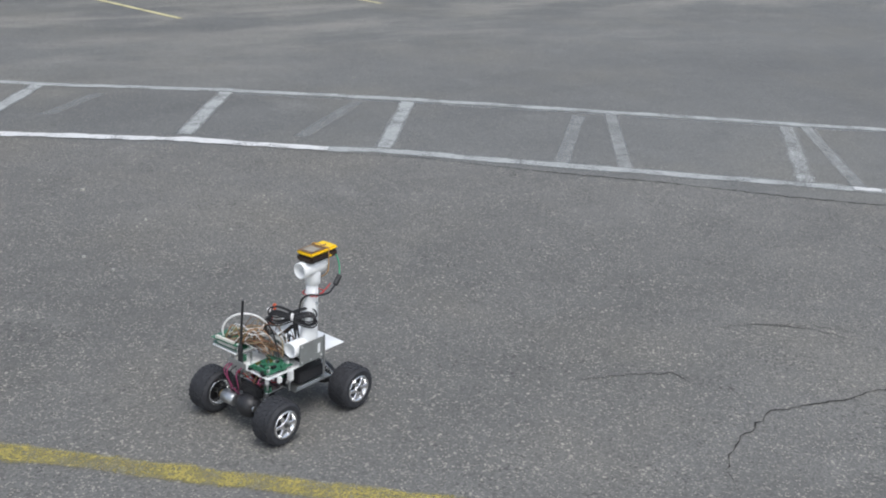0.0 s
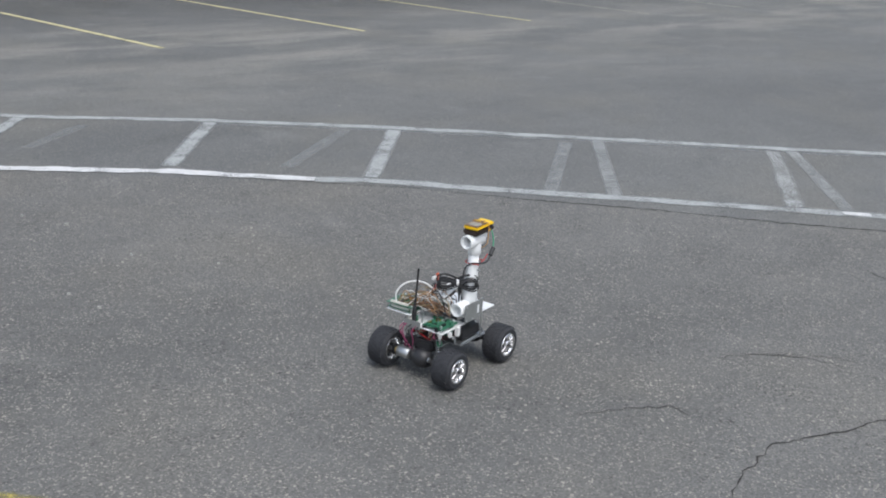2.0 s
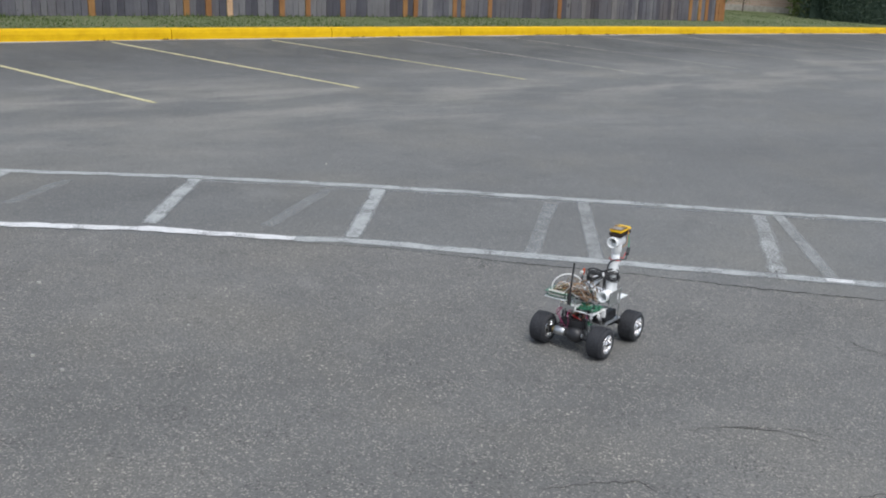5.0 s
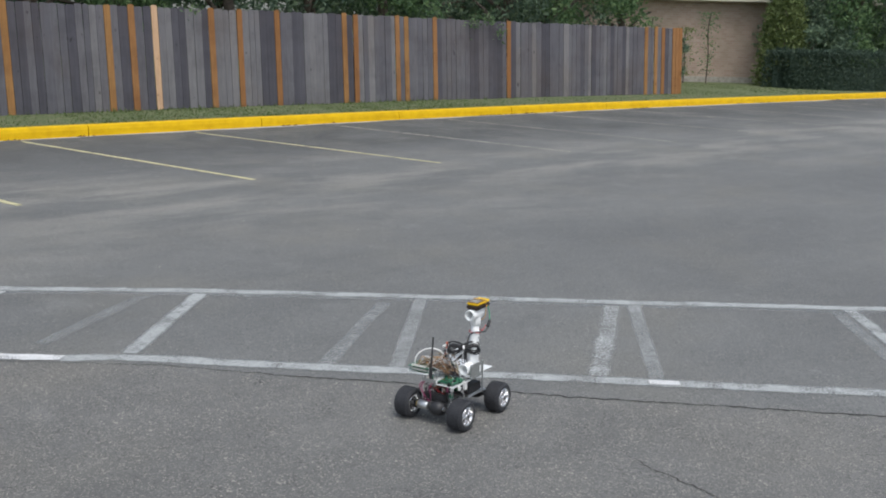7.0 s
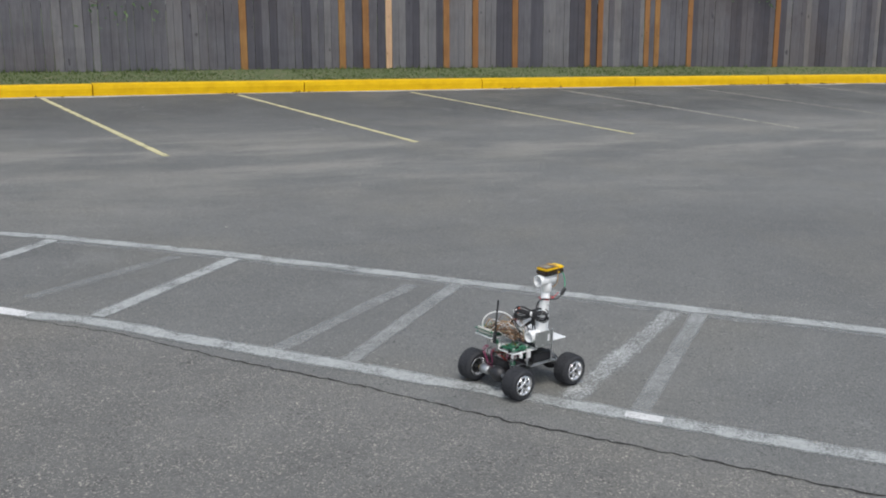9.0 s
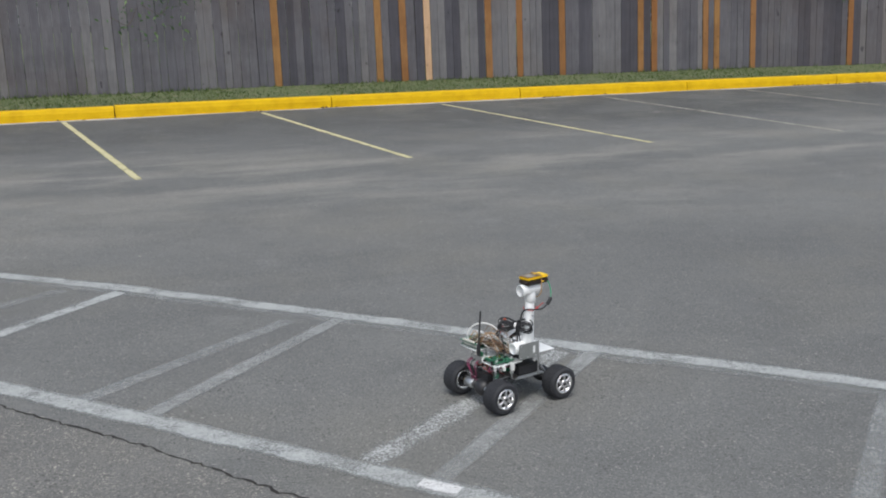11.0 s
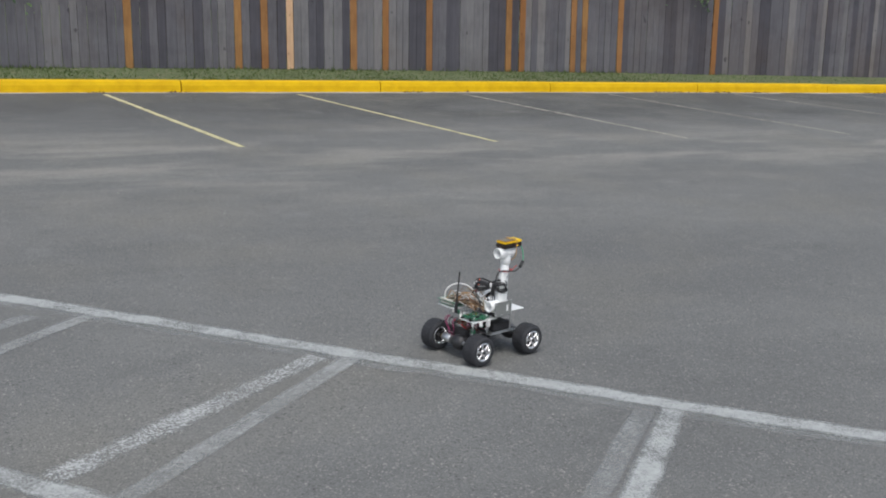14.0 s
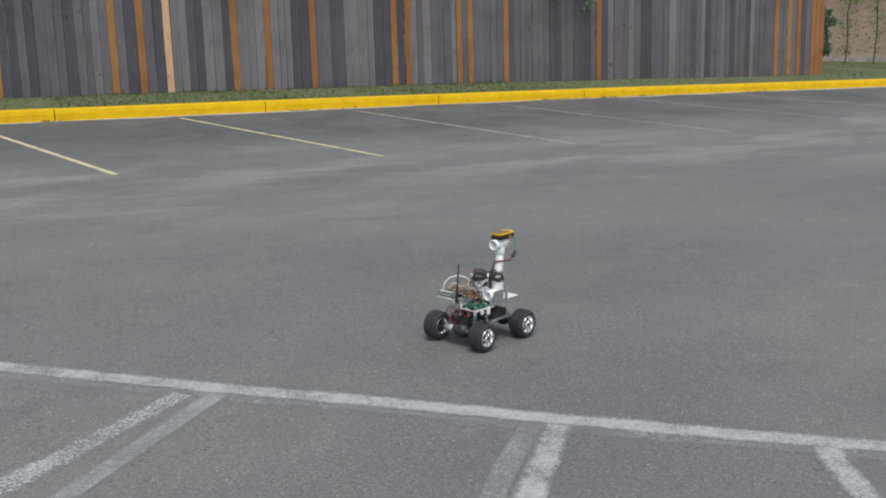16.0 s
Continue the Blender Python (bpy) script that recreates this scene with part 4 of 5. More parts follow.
def rover():
    root = tagged(new("rover"), "homemade four-wheeled robot rover with white pipe mast on asphalt", "robot")
    # chassis, axles and gearboxes
    part("chassis", box(-0.125, 0.125, -0.032, 0.032, 0.078, 0.098, 0.005), BLACK_PLASTIC, root)
    part("chassis_plate", box(-0.10, 0.105, -0.055, 0.055, 0.099, 0.104, 0.002), STEEL, root, "dull aluminium chassis plate")
    for sx in (-1, 1):
        x = sx * HALF_BASE
        part("axle", rod((x, -HALF_TRACK + 0.012, R_WHEEL), (x, HALF_TRACK - 0.012, R_WHEEL), 0.006, 12), STEEL, root)
        part("axle_tube", rod((x, -0.095, R_WHEEL), (x, 0.095, R_WHEEL), 0.011, 14), BLACK_PLASTIC, root, smooth=False)
        bm = lathe([(0.010, -0.036), (0.024, -0.030), (0.032, -0.014), (0.034, 0.0), (0.032, 0.014), (0.024, 0.030), (0.010, 0.036)], 24, Matrix.Translation((x, -0.02, R_WHEEL + 0.004)) @ pose(0, 0, 0, 90, 0, 0))
        part("gearbox", bm, BLACK_PLASTIC, root, "rounded black gearbox housing", True)
        part("gearbox_cap", lathe([(0.009, 0), (0.009, 0.004), (0.004, 0.006)], 16, Matrix.Translation((x - 0.012, -0.056, R_WHEEL + 0.01)) @ pose(0, 0, 0, 90, 0, 0)), STEEL, root, "round steel cap")
        for sy in (-1, 1):
            part("suspension_arm", tube([(x - sx * 0.075, sy * 0.036, 0.088), (x - sx * 0.04, sy * 0.06, 0.080), (x - sx * 0.012, sy * 0.088, R_WHEEL + 0.004)], 0.0065, 8), BLACK_PLASTIC, root)
            part("link_rod", rod((x - sx * 0.09, sy * 0.02, 0.10), (x, sy * 0.07, R_WHEEL + 0.018), 0.003, 8), STEEL, root)
            part("knuckle", box(x - 0.012, x + 0.012, sy * 0.094 - 0.008, sy * 0.094 + 0.008, R_WHEEL - 0.016, R_WHEEL + 0.018, 0.004), BLACK_PLASTIC, root)
            shock = part("shock_absorber", rod((x - sx * 0.045, sy * 0.045, 0.135), (x - sx * 0.012, sy * 0.08, 0.075), 0.006, 12), BLACK_PLASTIC, root)
            coil = []
            a, b = Vector((x - sx * 0.045, sy * 0.045, 0.135)), Vector((x - sx * 0.012, sy * 0.08, 0.075))
            q = (b - a).to_track_quat("Z", "Y").to_matrix()
            for i in range(49):
                t = i / 48
                coil.append(a.lerp(b, 0.12 + 0.7 * t) + q @ Vector((0.0085 * math.cos(t * 44), 0.0085 * math.sin(t * 44), 0)))
            part("spring", tube(coil, 0.0013, 5, steps=2), STEEL, shock, "coil spring")
    bm = lathe([(0.017, 0), (0.0185, 0.002), (0.0185, 0.046), (0.016, 0.049)], 24, Matrix.Translation((-HALF_BASE - 0.012, 0.021, R_WHEEL + 0.008)) @ pose(0, 0, 0, -90, 0, 0))
    part("drive_motor", bm, STEEL, root, "silver drive motor on the rear axle", True)
    part("motor_end", lathe([(0.012, 0), (0.012, 0.008)], 16, Matrix.Translation((-HALF_BASE - 0.012, 0.0705, R_WHEEL + 0.008)) @ pose(0, 0, 0, -90, 0, 0)), BRASS, root, "brass motor bearing")
    part("rear_bracket", box(-0.142, -0.118, -0.05, 0.06, 0.098, 0.128, 0.004), BLACK_PLASTIC, root)
    # battery and controller box under the mast
    part("controller_box", box(-0.02, 0.078, -0.090, -0.02, 0.110, 0.146, 0.003), BLACK_PLASTIC, root, "black motor controller box")
    part("side_rail", box(-0.035, 0.09, -0.0985, -0.0955, 0.1080, 0.1120), STEEL, root, "thin aluminium side rail")
    part("battery", box(-0.08, 0.08, 0.0, 0.05, 0.106, 0.145, 0.006), BLACK_PLASTIC, root, "black battery pack")
    part("tray", box(-0.05, 0.095, -0.105, 0.06, 0.0985 + 0.006, 0.1075), STEEL, root)
    # decks
    part("rear_deck", box(-0.135, 0.0, -0.088, 0.075, 0.166, 0.1695, 0.001), PVC, root, "white plastic rear deck")
    part("mast_deck", box(-0.015, 0.150, -0.1015, 0.10, 0.1925, 0.1955, 0.001), PVC, root, "white plastic mast deck")
    part("upper_deck", box(-0.132, -0.035, 0.048, 0.148, 0.195, 0.1985, 0.001), PVC, root, "white plastic upper deck")
    for px, py in ((-0.128, 0.055), (-0.04, 0.055), (-0.128, 0.07), (-0.04, 0.07)):
        part("deck_spacer", rod((px, py, 0.1695), (px, py, 0.195), 0.003, 8), STEEL, root)
    sp = bmesh.new()
    box(-0.032, 0.060, -0.1055, -0.1025, 0.180, 0.244, 0.001, sp)
    side = part("side_plate", sp, GREY_PLATE, root, "grey metal side plate with a slot")
    part("slot", box(0.036, 0.046, -0.1068, -0.1058, 0.200, 0.228), PVC, side, "white slot in the plate")
    for bx, bz in ((-0.024, 0.188), (0.052, 0.188), (-0.024, 0.236), (0.01, 0.188)):
        part("screw", lathe([(0.003, 0), (0.002, 0.0018)], 8, Matrix.Translation((bx, -0.1056, bz)) @ pose(0, 0, 0, 90, 0, 0)), STEEL, side)
    for px, py, z0, z1 in ((0.064, -0.1045, 0.104, 0.246), (-0.052, -0.084, 0.104, 0.168), (-0.125, -0.075, 0.128, 0.19), (-0.125, 0.05, 0.128, 0.166), (0.08, 0.05, 0.1075, 0.1925), (-0.06, 0.06, 0.104, 0.166), (-0.02, 0.06, 0.1695, 0.23), (-0.10, 0.02, 0.1695, 0.205)):
        part("standoff", rod((px, py, z0), (px, py, z1), 0.0032, 8), STEEL, root)
    # circuit boards
    board("rear_left_board", root, pose(-0.088, 0.098, 0.222, 0, 0, 4), 0.096, 0.102, 3, "green circuit board on the rear deck")
    board("lower_board", root, pose(-0.085, 0.098, 0.205, 0, 0, 4), 0.09, 0.10, 4, "green lower circuit board")
    board("rear_right_board", root, pose(-0.086, -0.044, 0.180, 0, 0, 0), 0.094, 0.080, 5, "green circuit board with terminals")
    board("middle_board", root, pose(-0.02, 0.025, 0.225, 0, 12, 8), 0.06, 0.085, 6, "upright green circuit board")
    for px, py in ((-0.123, 0.05), (-0.123, 0.134), (-0.048, 0.05), (-0.048, 0.134), (-0.118, -0.072), (-0.118, -0.005), (-0.046, -0.072)):
        part("board_spacer", rod((px, py, 0.1985 if py > 0.04 else 0.1695), (px, py, 0.227 if py > 0.04 else 0.188), 0.003, 8), WIRE_WHITE, root)
    part("rear_panel", box(-0.1385, -0.1355, 0.0, 0.07, 0.158, 0.186, 0.001), GREY_PLATE, root)
    part("white_connector", box(-0.132, -0.122, -0.08, -0.070, 0.148, 0.1658, 0.002), WIRE_WHITE, root)
    part("white_connector", box(-0.105, -0.092, -0.100, -0.0885, 0.150, 0.168, 0.002), WIRE_WHITE, root)
    part("white_connector", box(-0.066, -0.052, -0.104, -0.0885, 0.144, 0.176, 0.002), WIRE_WHITE, root)
    # antenna
    ant = part("antenna", rod((-0.126, 0.034, 0.225), (-0.120, 0.030, 0.365), 0.0036, 12), BLACK_PLASTIC, root, "black radio antenna")
    part("antenna_base", lathe([(0.0075, 0.150), (0.0075, 0.215), (0.006, 0.228), (0.004, 0.232)], 14, Matrix.Translation((-0.127, 0.034, 0))), BLACK_PLASTIC, ant)
    # mast
    mx, my = 0.033, -0.074
    pipe((-0.042, my, 0.222), (0.060, my, 0.222), 0.0232, root, "base_tee", 0.0045, "white pipe tee with open end")
    part("mast_bracket", box(mx - 0.028, mx + 0.024, my - 0.027, my + 0.027, 0.1958, 0.200, 0.001), PVC, root, "white foot plate of the mast")
    a, b = Vector((mx - 0.004, my, 0.200)), Vector((mx + 0.012, my, 0.425))
    part("mast", lathe([(0.0272, 0), (0.0250, 0.05), (0.0195, 0.15), (0.0162, (b - a).length)], 32, Matrix.Translation(a) @ (b - a).to_track_quat("Z", "Y").to_matrix().to_4x4()), PVC, root, "white tapered pipe mast", True)
    tx, tz = mx + 0.012, 0.451
    pipe((tx, my, tz - 0.050), (tx, my, tz - 0.008), 0.0215, root, "top_socket")
    pipe((tx - 0.052, my, tz), (tx + 0.032, my, tz), 0.0232, root, "top_tee", 0.0045, "white pipe tee with open end")
    pipe((tx + 0.030, my, tz + 0.004), (tx + 0.050, my, tz + 0.004), 0.0135, root, "tee_stub", 0.003)
    part("tee_plug", lathe([(0.0188, 0), (0.0188, 0.002)], 24, Matrix.Translation((tx + 0.03, my, tz)) @ pose(0, 0, 0, 0, 90, 0)), PVC_INSIDE, root)
    part("tee_plug", lathe([(0.0185, 0), (0.0185, 0.002)], 24, Matrix.Translation((0.03, my, 0.222)) @ pose(0, 0, 0, 0, 90, 0)), PVC_INSIDE, root)
    part("mast_bolt", rod((tx - 0.006, my - 0.03, 0.350), (tx - 0.006, my + 0.03, 0.350), 0.0028, 8), STEEL, root)
    part("mast_bolt", rod((tx - 0.006, my - 0.028, 0.315), (tx - 0.006, my + 0.03, 0.315), 0.0028, 8), STEEL, root)
    # handheld satellite navigator on the mast head
    g = pose(tx + 0.016, my, tz + 0.0222, 0, 0, 4) @ Matrix.Scale(1.05, 4)
    nav = part("navigator", box(-0.054, 0.054, -0.0275, 0.0275, 0.0, 0.0205, 0.006), DARK_CASE, root, "dark brown lower case of handheld navigator")
    nav.matrix_basis = g
    part("navigator_top", box(-0.0535, 0.0535, -0.027, 0.027, 0.0195, 0.030, 0.0045), YELLOW_CASE, nav, "yellow top shell")
    part("bezel", box(-0.0515, 0.012, -0.0245, 0.0245, 0.0302, 0.0312, 0.0003), PRINT, nav, "dark printed bezel")
    part("screen", box(-0.041, -0.006, -0.0175, 0.0175, 0.0314, 0.0320, 0.0002), SCREEN, nav, "grey display screen")
    for sx in (-0.038, -0.02, 0.0, 0.02):
        part("side_button", box(sx - 0.005, sx + 0.005, -0.0292, -0.0278, 0.006, 0.011, 0.0005), YELLOW_CASE if sx > 0.01 else BLACK_PLASTIC, nav)
    part("print_bar", box(0.014, 0.034, -0.004, 0.002, 0.0302, 0.0306), PRINT, nav)
    band = smooth_line([(0.012, -0.0295, 0.02), (0.012, -0.026, 0.0325), (0.012, 0.026, 0.0325), (0.012, 0.0295, 0.0), (0.012, 0.026, -0.035), (0.012, 0.0, -0.056), (0.012, -0.027, -0.035), (0.012, -0.0295, 0.0), (0.012, -0.0295, 0.02)], 4)
    part("rubber_band", tube(band, 0.0016, 6, steps=1), RUBBER_BAND, nav, "tan rubber band")
    # cables down the mast
    px, pz = tx + 0.068, tz + 0.03
    part("green_lead", tube([(px - 0.004, my, pz), (px + 0.018, my - 0.004, pz - 0.014), (px + 0.028, my - 0.008, pz - 0.045), (px + 0.029, my - 0.01, pz - 0.075)], 0.0022), WIRE_GREEN, root, "thin green lead")
    part("ferrite_bead", rod((px + 0.028, my - 0.011, pz - 0.080), (px + 0.006, my - 0.016, pz - 0.100), 0.0075, 12), BLACK_PLASTIC, root, "black cable plug")
    part("mast_cable", tube([(px + 0.006, my - 0.016, pz - 0.100), (tx + 0.034, my - 0.030, pz - 0.109), (tx - 0.006, my - 0.030, pz - 0.105), (tx - 0.025, my - 0.008, pz - 0.107), (tx - 0.030, my + 0.012, pz - 0.125), (tx - 0.036, my + 0.016, pz - 0.16), (tx - 0.042, my + 0.016, pz - 0.20), (tx - 0.036, my + 0.014, pz - 0.25), (tx - 0.032, my + 0.02, 0.21)], 0.0028), WIRE_BLACK, root, "black cable down the mast")
    part("red_tie", tube([(tx + 0.05, my - 0.02, pz - 0.088), (tx + 0.01, my - 0.028, pz - 0.102), (tx - 0.02, my - 0.02, pz - 0.108), (tx - 0.02, my + 0.02, pz - 0.108), (tx + 0.02, my + 0.02, pz - 0.106), (tx + 0.026, my - 0.018, pz - 0.106), (tx - 0.014, my - 0.026, pz - 0.111)], 0.0016), WIRE_RED, root, "red wire tie")
    # bundled cable: a bow of many loops beside the mast
    c = Vector((tx - 0.056, my + 0.022, 0.307))
    rr = random.Random(9)
    for k in range(9):
        s, v = 1 + 0.09 * rr.uniform(-1, 1), rr.uniform(-0.007, 0.007)
        loop = []
        for i in range(33):
            a = 2 * math.pi * i / 32
            u, z = 0.064 * math.sin(a) * s, 0.0175 * math.sin(2 * a) * s * (0.85 + 0.3 * rr.random() * 0.2)
            loop.append(c + Vector((u * 0.62 + v, -u * 0.78 + v, z + v * 1.2 + 0.006 * math.cos(k))))
        part("cable_loop", tube(loop, 0.0021, 6, steps=2), WIRE_BLACK, root, "bundled black cable loop")
    part("bundle_tie", lathe([(0.010, -0.004), (0.0115, -0.003), (0.0115, 0.003), (0.010, 0.004)], 14, Matrix.Translation(c) @ Vector((0.62, -0.78, 0)).to_track_quat("Z", "Y").to_matrix().to_4x4()), WIRE_WHITE, root, "white cable tie")
    for k in range(3):
        part("mast_cable", tube([(tx - 0.036 - 0.003 * k, my + 0.016 + 0.004 * k, 0.316 + 0.003 * k), (tx - 0.052, my + 0.012 + 0.004 * k, 0.312), (tx - 0.046 - 0.004 * k, my + 0.018, 0.28), (tx - 0.044 + 0.004 * k, my + 0.022, 0.205)], 0.0026), WIRE_BLACK, root, "black cable down the mast")
    plate = part("servo_plate", box(-0.035, 0.035, -0.02, 0.02, -0.0015, 0.0015, 0.0006), PVC, root, "slanted white plastic plate behind the cables")
    plate.matrix_basis = pose(-0.004, -0.012, 0.272, 12, -32, -20)
    part("servo", box(-0.022, 0.016, -0.012, 0.012, -0.026, -0.002, 0.002), BLACK_PLASTIC, plate, "black servo under the plate")
    # hoop and tangle of wires over the boards
    def hoop(cx, cy, cz, r, dirx, diry, lo=-20, hi=200):
        return [(cx + r * math.cos(radians(a)) * dirx, cy + r * math.cos(radians(a)) * diry, cz + r * 0.85 * math.sin(radians(a))) for a in range(lo, hi + 1, 20)]
    wires("white_cable", root, [hoop(-0.068, 0.078, 0.238, 0.066, 0.66, -0.75, -40, 200)], WIRE_WHITE, 0.003, "arched white cable")
    r = random.Random(21)
    cols = [WIRE_BROWN, WIRE_BLACK, WIRE_TAN, WIRE_WHITE, WIRE_BROWN, WIRE_BLACK, WIRE_TAN, WIRE_ORANGE]
    names = ["brown_wire", "black_wire", "tan_wire", "white_wire", "brown_wire", "black_wire", "tan_wire", "orange_wire"]
    for i in range(46):
        a = Vector((r.uniform(-0.12, -0.05), r.uniform(0.04, 0.13), r.uniform(0.222, 0.228)))
        b = Vector((r.uniform(-0.07, 0.005), r.uniform(-0.06, 0.05), r.uniform(0.180, 0.215)))
        top = r.uniform(0.222, 0.252)
        m1 = a.lerp(b, 0.3) + Vector((r.uniform(-0.02, 0.02), r.uniform(-0.02, 0.02), 0))
        m2 = a.lerp(b, 0.7) + Vector((r.uniform(-0.02, 0.02), r.uniform(-0.02, 0.02), 0))
        m1.z, m2.z = top, top - r.uniform(0, 0.02)
        part(names[i % 8], tube([a, m1, m2, b], 0.0012 if i % 3 else 0.0017, 5), cols[i % 8], root)
    for i in range(7):
        y = 0.035 + r.uniform(-0.03, 0.04)
        wires("magenta_wire", root, [[(-0.13, y, 0.176), (-0.152, y + r.uniform(-0.01, 0.02), 0.155), (-0.155, y + r.uniform(-0.01, 0.015), 0.125), (-0.145, 0.03 + r.uniform(-0.02, 0.03), 0.088)]], WIRE_MAGENTA if i % 3 else WIRE_BLACK, 0.0017, "magenta motor wire" if i % 3 else "")
    wires("grey_ribbon", root, [[(-0.06, 0.03, 0.205), (-0.05, 0.0, 0.238), (-0.035, -0.03, 0.235), (-0.03, -0.045, 0.205)], [(-0.058, 0.034, 0.205), (-0.045, 0.004, 0.241), (-0.030, -0.026, 0.238), (-0.025, -0.045, 0.205)]], GREY_PLATE, 0.004, "grey cable")
    part("white_connector", box(-0.006, 0.014, 0.050, 0.060, 0.286, 0.298, 0.002), WIRE_WHITE, root)
    part("red_plug", box(-0.020, -0.008, 0.068, 0.077, 0.276, 0.304, 0.003, None, pose(0, 0, 0, 4, 6, 0)), plain("orange_red_plug", (0.62, 0.12, 0.05), 0.5), root, "orange-red battery plug")
    wires("red_wire", root, [[(0.012, 0.055, 0.282), (0.01, 0.05, 0.235), (0.02, 0.03, 0.1955)], [(0.014, 0.056, 0.278), (-0.02, 0.04, 0.24), (-0.04, 0.03, 0.215)]], WIRE_RED, 0.0017)
    part("plug_post", rod((0.012, 0.058, 0.1955), (0.012, 0.054, 0.300), 0.003, 8), STEEL, root)
    # loose connectors, spacers and looms round the decks
    r = random.Random(77)
    for i in range(26):
        x, y = r.uniform(-0.13, -0.01), r.uniform(-0.085, 0.07)
        z = r.uniform(0.1705, 0.176) if i % 2 else r.uniform(0.112, 0.135)
        w, d, h = r.uniform(0.004, 0.009), r.uniform(0.003, 0.008), r.uniform(0.005, 0.02)
        part("connector", box(x - w, x + w, y - d, y + d, z, z + h, 0.0008), r.choice((WIRE_WHITE, CONNECTOR, BLACK_PLASTIC, BLACK_PLASTIC, PCB, STEEL)), root)
    for i in range(22):
        y0, y1 = r.uniform(-0.07, 0.06), r.uniform(-0.06, 0.06)
        x0, x1 = r.uniform(-0.14, -0.06), r.uniform(-0.12, 0.06)
        part("loom_wire", tube([(x0, y0, 0.168), (x0 - r.uniform(0, 0.02), y0 + r.uniform(-0.02, 0.02), 0.150), (x1, y1, r.uniform(0.115, 0.14)), (x1 + 0.02, y1, 0.108)], 0.0015, 5), r.choice((WIRE_BLACK, WIRE_BLACK, WIRE_MAGENTA, WIRE_WHITE, WIRE_RED, WIRE_BROWN)), root)
    for i in range(14):
        a = Vector((r.uniform(-0.125, -0.06), r.uniform(0.03, 0.13), 0.224))
        b = a + Vector((r.uniform(0.02, 0.07), r.uniform(-0.10, 0.0), r.uniform(-0.03, 0.0)))
        top = a.lerp(b, 0.5)
        top.z = r.uniform(0.252, 0.285)
        part("looped_wire", tube([a, a.lerp(top, 0.6) + Vector((0, 0, 0.014)), top, b.lerp(top, 0.6) + Vector((0, 0, 0.012)), b], 0.0011, 5), r.choice((WIRE_TAN, WIRE_BROWN, WIRE_WHITE, WIRE_ORANGE, WIRE_BLACK)), root)
    # darker looms heaped beside the mast foot
    for i in range(30):
        a = Vector((r.uniform(-0.04, 0.01), r.uniform(-0.02, 0.07), 0.2))
        b = Vector((r.uniform(-0.06, 0.02), r.uniform(-0.055, 0.03), 0.198))
        top = a.lerp(b, 0.5)
        top.z = r.uniform(0.235, 0.285)
        part("heaped_wire", tube([a, a.lerp(top, 0.7) + Vector((r.uniform(-0.015, 0.015), 0, 0.008)), top, b.lerp(top, 0.6) + Vector((0, r.uniform(-0.015, 0.015), 0.01)), b], 0.0012 if i % 3 else 0.002, 5), r.choice((WIRE_BLACK, WIRE_BLACK, WIRE_BLACK, WIRE_BROWN, WIRE_TAN, WIRE_WHITE, WIRE_WHITE)), root)
    wheels = []
    kit = wheel_meshes()
    for sx in (-1, 1):
        for sy in (-1, 1):
            w = new("wheel")
            w.parent = root
            w["label"] = "black knobbly tyre on chrome rim"
            w.location = (sx * HALF_BASE, sy * HALF_TRACK, R_WHEEL)
            for nm, me, lab in kit:
                ob = new(nm, me)
                ob.parent = w
                if sy > 0:
                    ob.matrix_basis = pose(0, 0, 0, 0, 0, 180)
                if lab:
                    ob["label"] = lab
            wheels.append(w)
    return root, wheels


rover_thing, rover_wheels = rover()


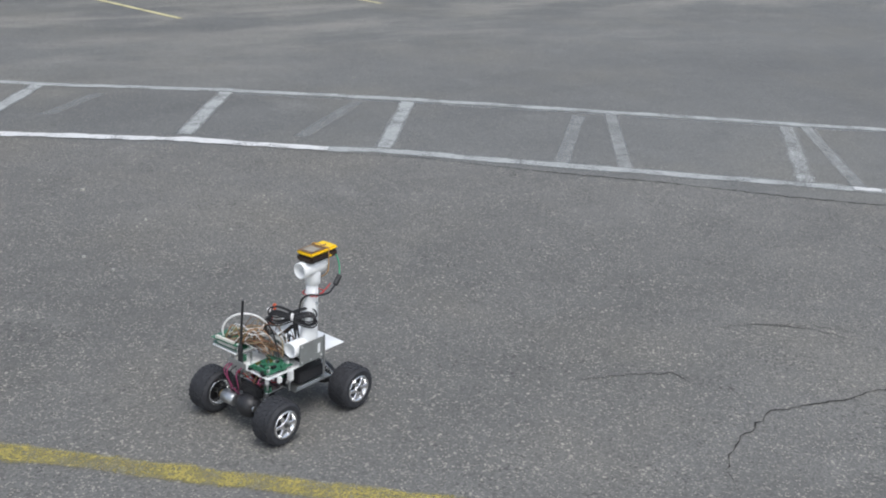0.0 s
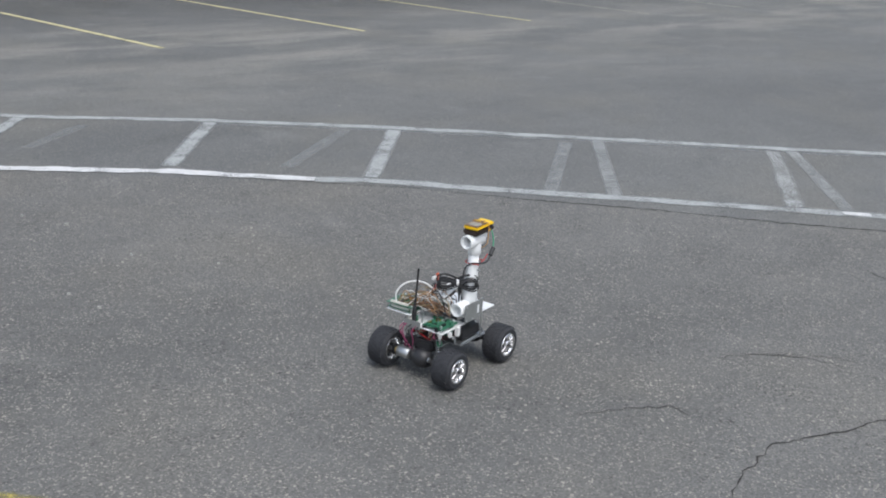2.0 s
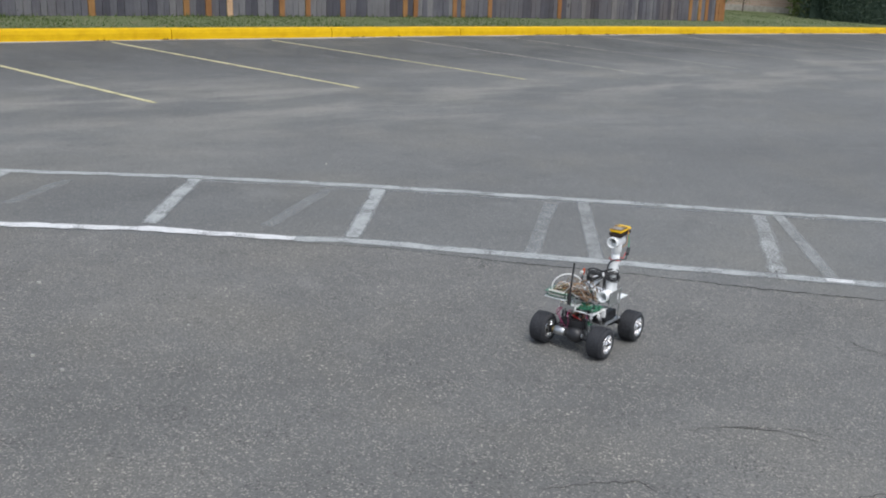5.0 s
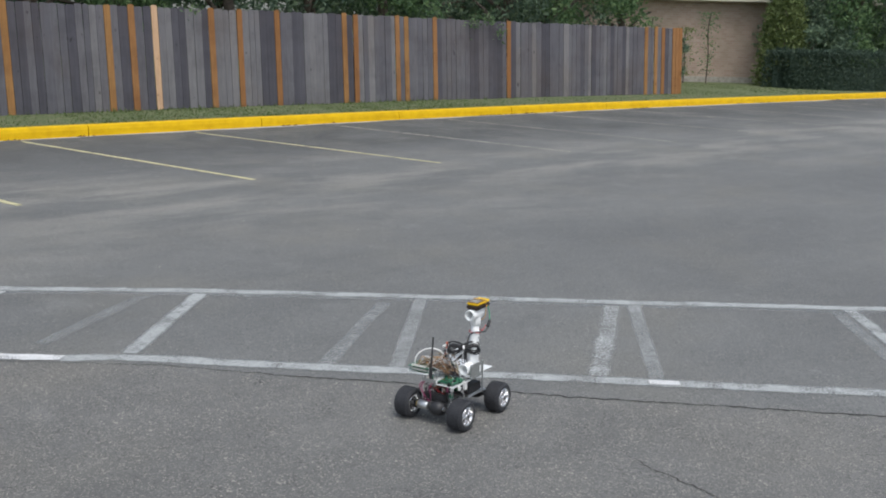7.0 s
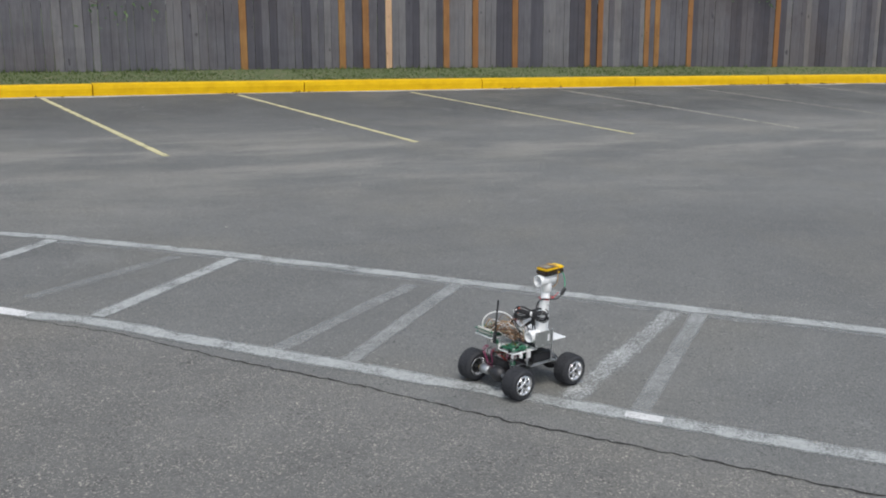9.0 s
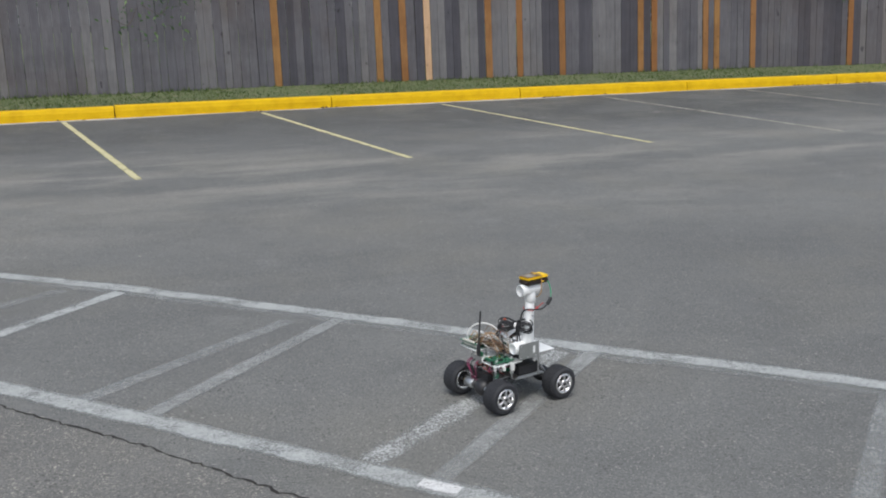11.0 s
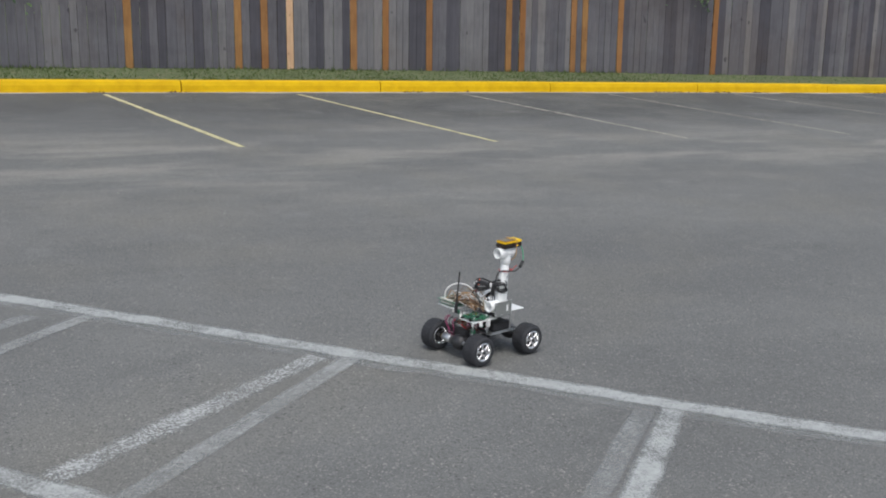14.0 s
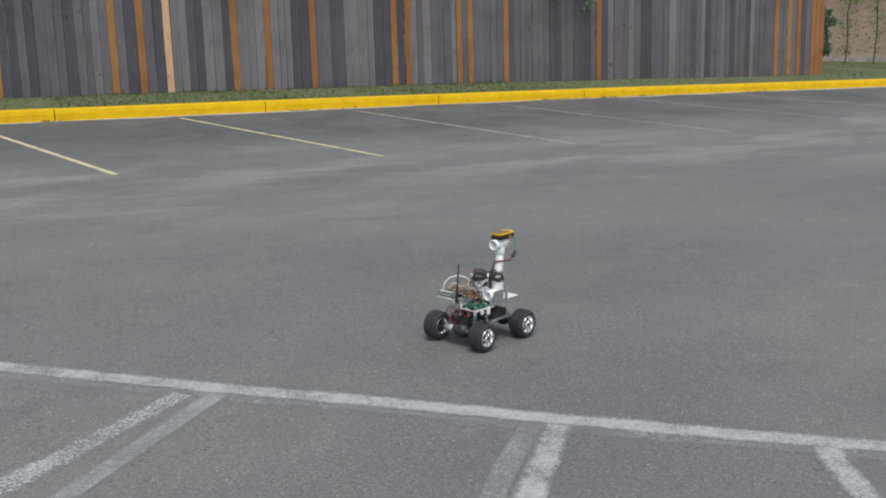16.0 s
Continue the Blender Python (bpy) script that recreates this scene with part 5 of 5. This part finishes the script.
# ---- what moves ----
DRIVE = [
    (0.0, -5.452, -11.865, 9.3),
    (0.5, -5.260, -11.833, 9.5),
    (1.0, -5.066, -11.800, 9.8),
    (1.5, -4.868, -11.766, 10.0),
    (2.0, -4.667, -11.731, 10.2),
    (2.5, -4.467, -11.697, 10.4),
    (3.0, -4.268, -11.662, 10.7),
    (3.5, -4.069, -11.626, 10.9),
    (4.0, -3.869, -11.590, 11.1),
    (4.5, -3.668, -11.555, 11.4),
    (5.0, -3.467, -11.520, 11.6),
    (5.5, -3.266, -11.484, 11.8),
    (6.0, -3.065, -11.448, 12.0),
    (6.5, -2.862, -11.411, 12.3),
    (7.0, -2.660, -11.374, 12.5),
    (7.5, -2.458, -11.336, 12.7),
    (8.0, -2.257, -11.298, 13.0),
    (8.5, -2.057, -11.260, 13.2),
    (9.0, -1.857, -11.221, 13.4),
    (9.5, -1.658, -11.181, 13.6),
    (10.0, -1.460, -11.142, 13.9),
    (10.5, -1.263, -11.102, 14.1),
    (11.0, -1.068, -11.061, 14.3),
    (11.5, -0.874, -11.021, 14.5),
    (12.0, -0.684, -10.979, 14.8),
    (12.5, -0.496, -10.938, 15.0),
    (13.0, -0.310, -10.895, 15.2),
    (13.5, -0.126, -10.853, 15.5),
    (14.0, 0.061, -10.810, 15.7),
    (14.5, 0.245, -10.766, 15.9),
    (15.0, 0.426, -10.722, 16.1),
    (15.5, 0.605, -10.678, 16.4),
    (16.0, 0.778, -10.632, 16.6),
]


def motions():
    """The rover drives over the walkway; its wheels roll with the way gone."""
    walk(rover_thing, [(t, pose(x, y, 0, 0, 0, a)) for t, x, y, a in DRIVE])
    ts, xs, ys = [d[0] for d in DRIVE], [d[1] for d in DRIVE], [d[2] for d in DRIVE]
    steps = [i * 0.2 for i in range(81)]
    gone, last, rows = 0.0, None, []
    for t in steps:
        p = (float(np.interp(t, ts, xs)), float(np.interp(t, ts, ys)))
        if last:
            gone += math.hypot(p[0] - last[0], p[1] - last[1])
        last = p
        rows.append((t, math.degrees(gone / R_WHEEL)))
    for w in rover_wheels:
        x, y, z = w.location
        walk(w, [(t, pose(x, y, z) @ Matrix.Rotation(radians(a), 4, "Y")) for t, a in rows])


motions()
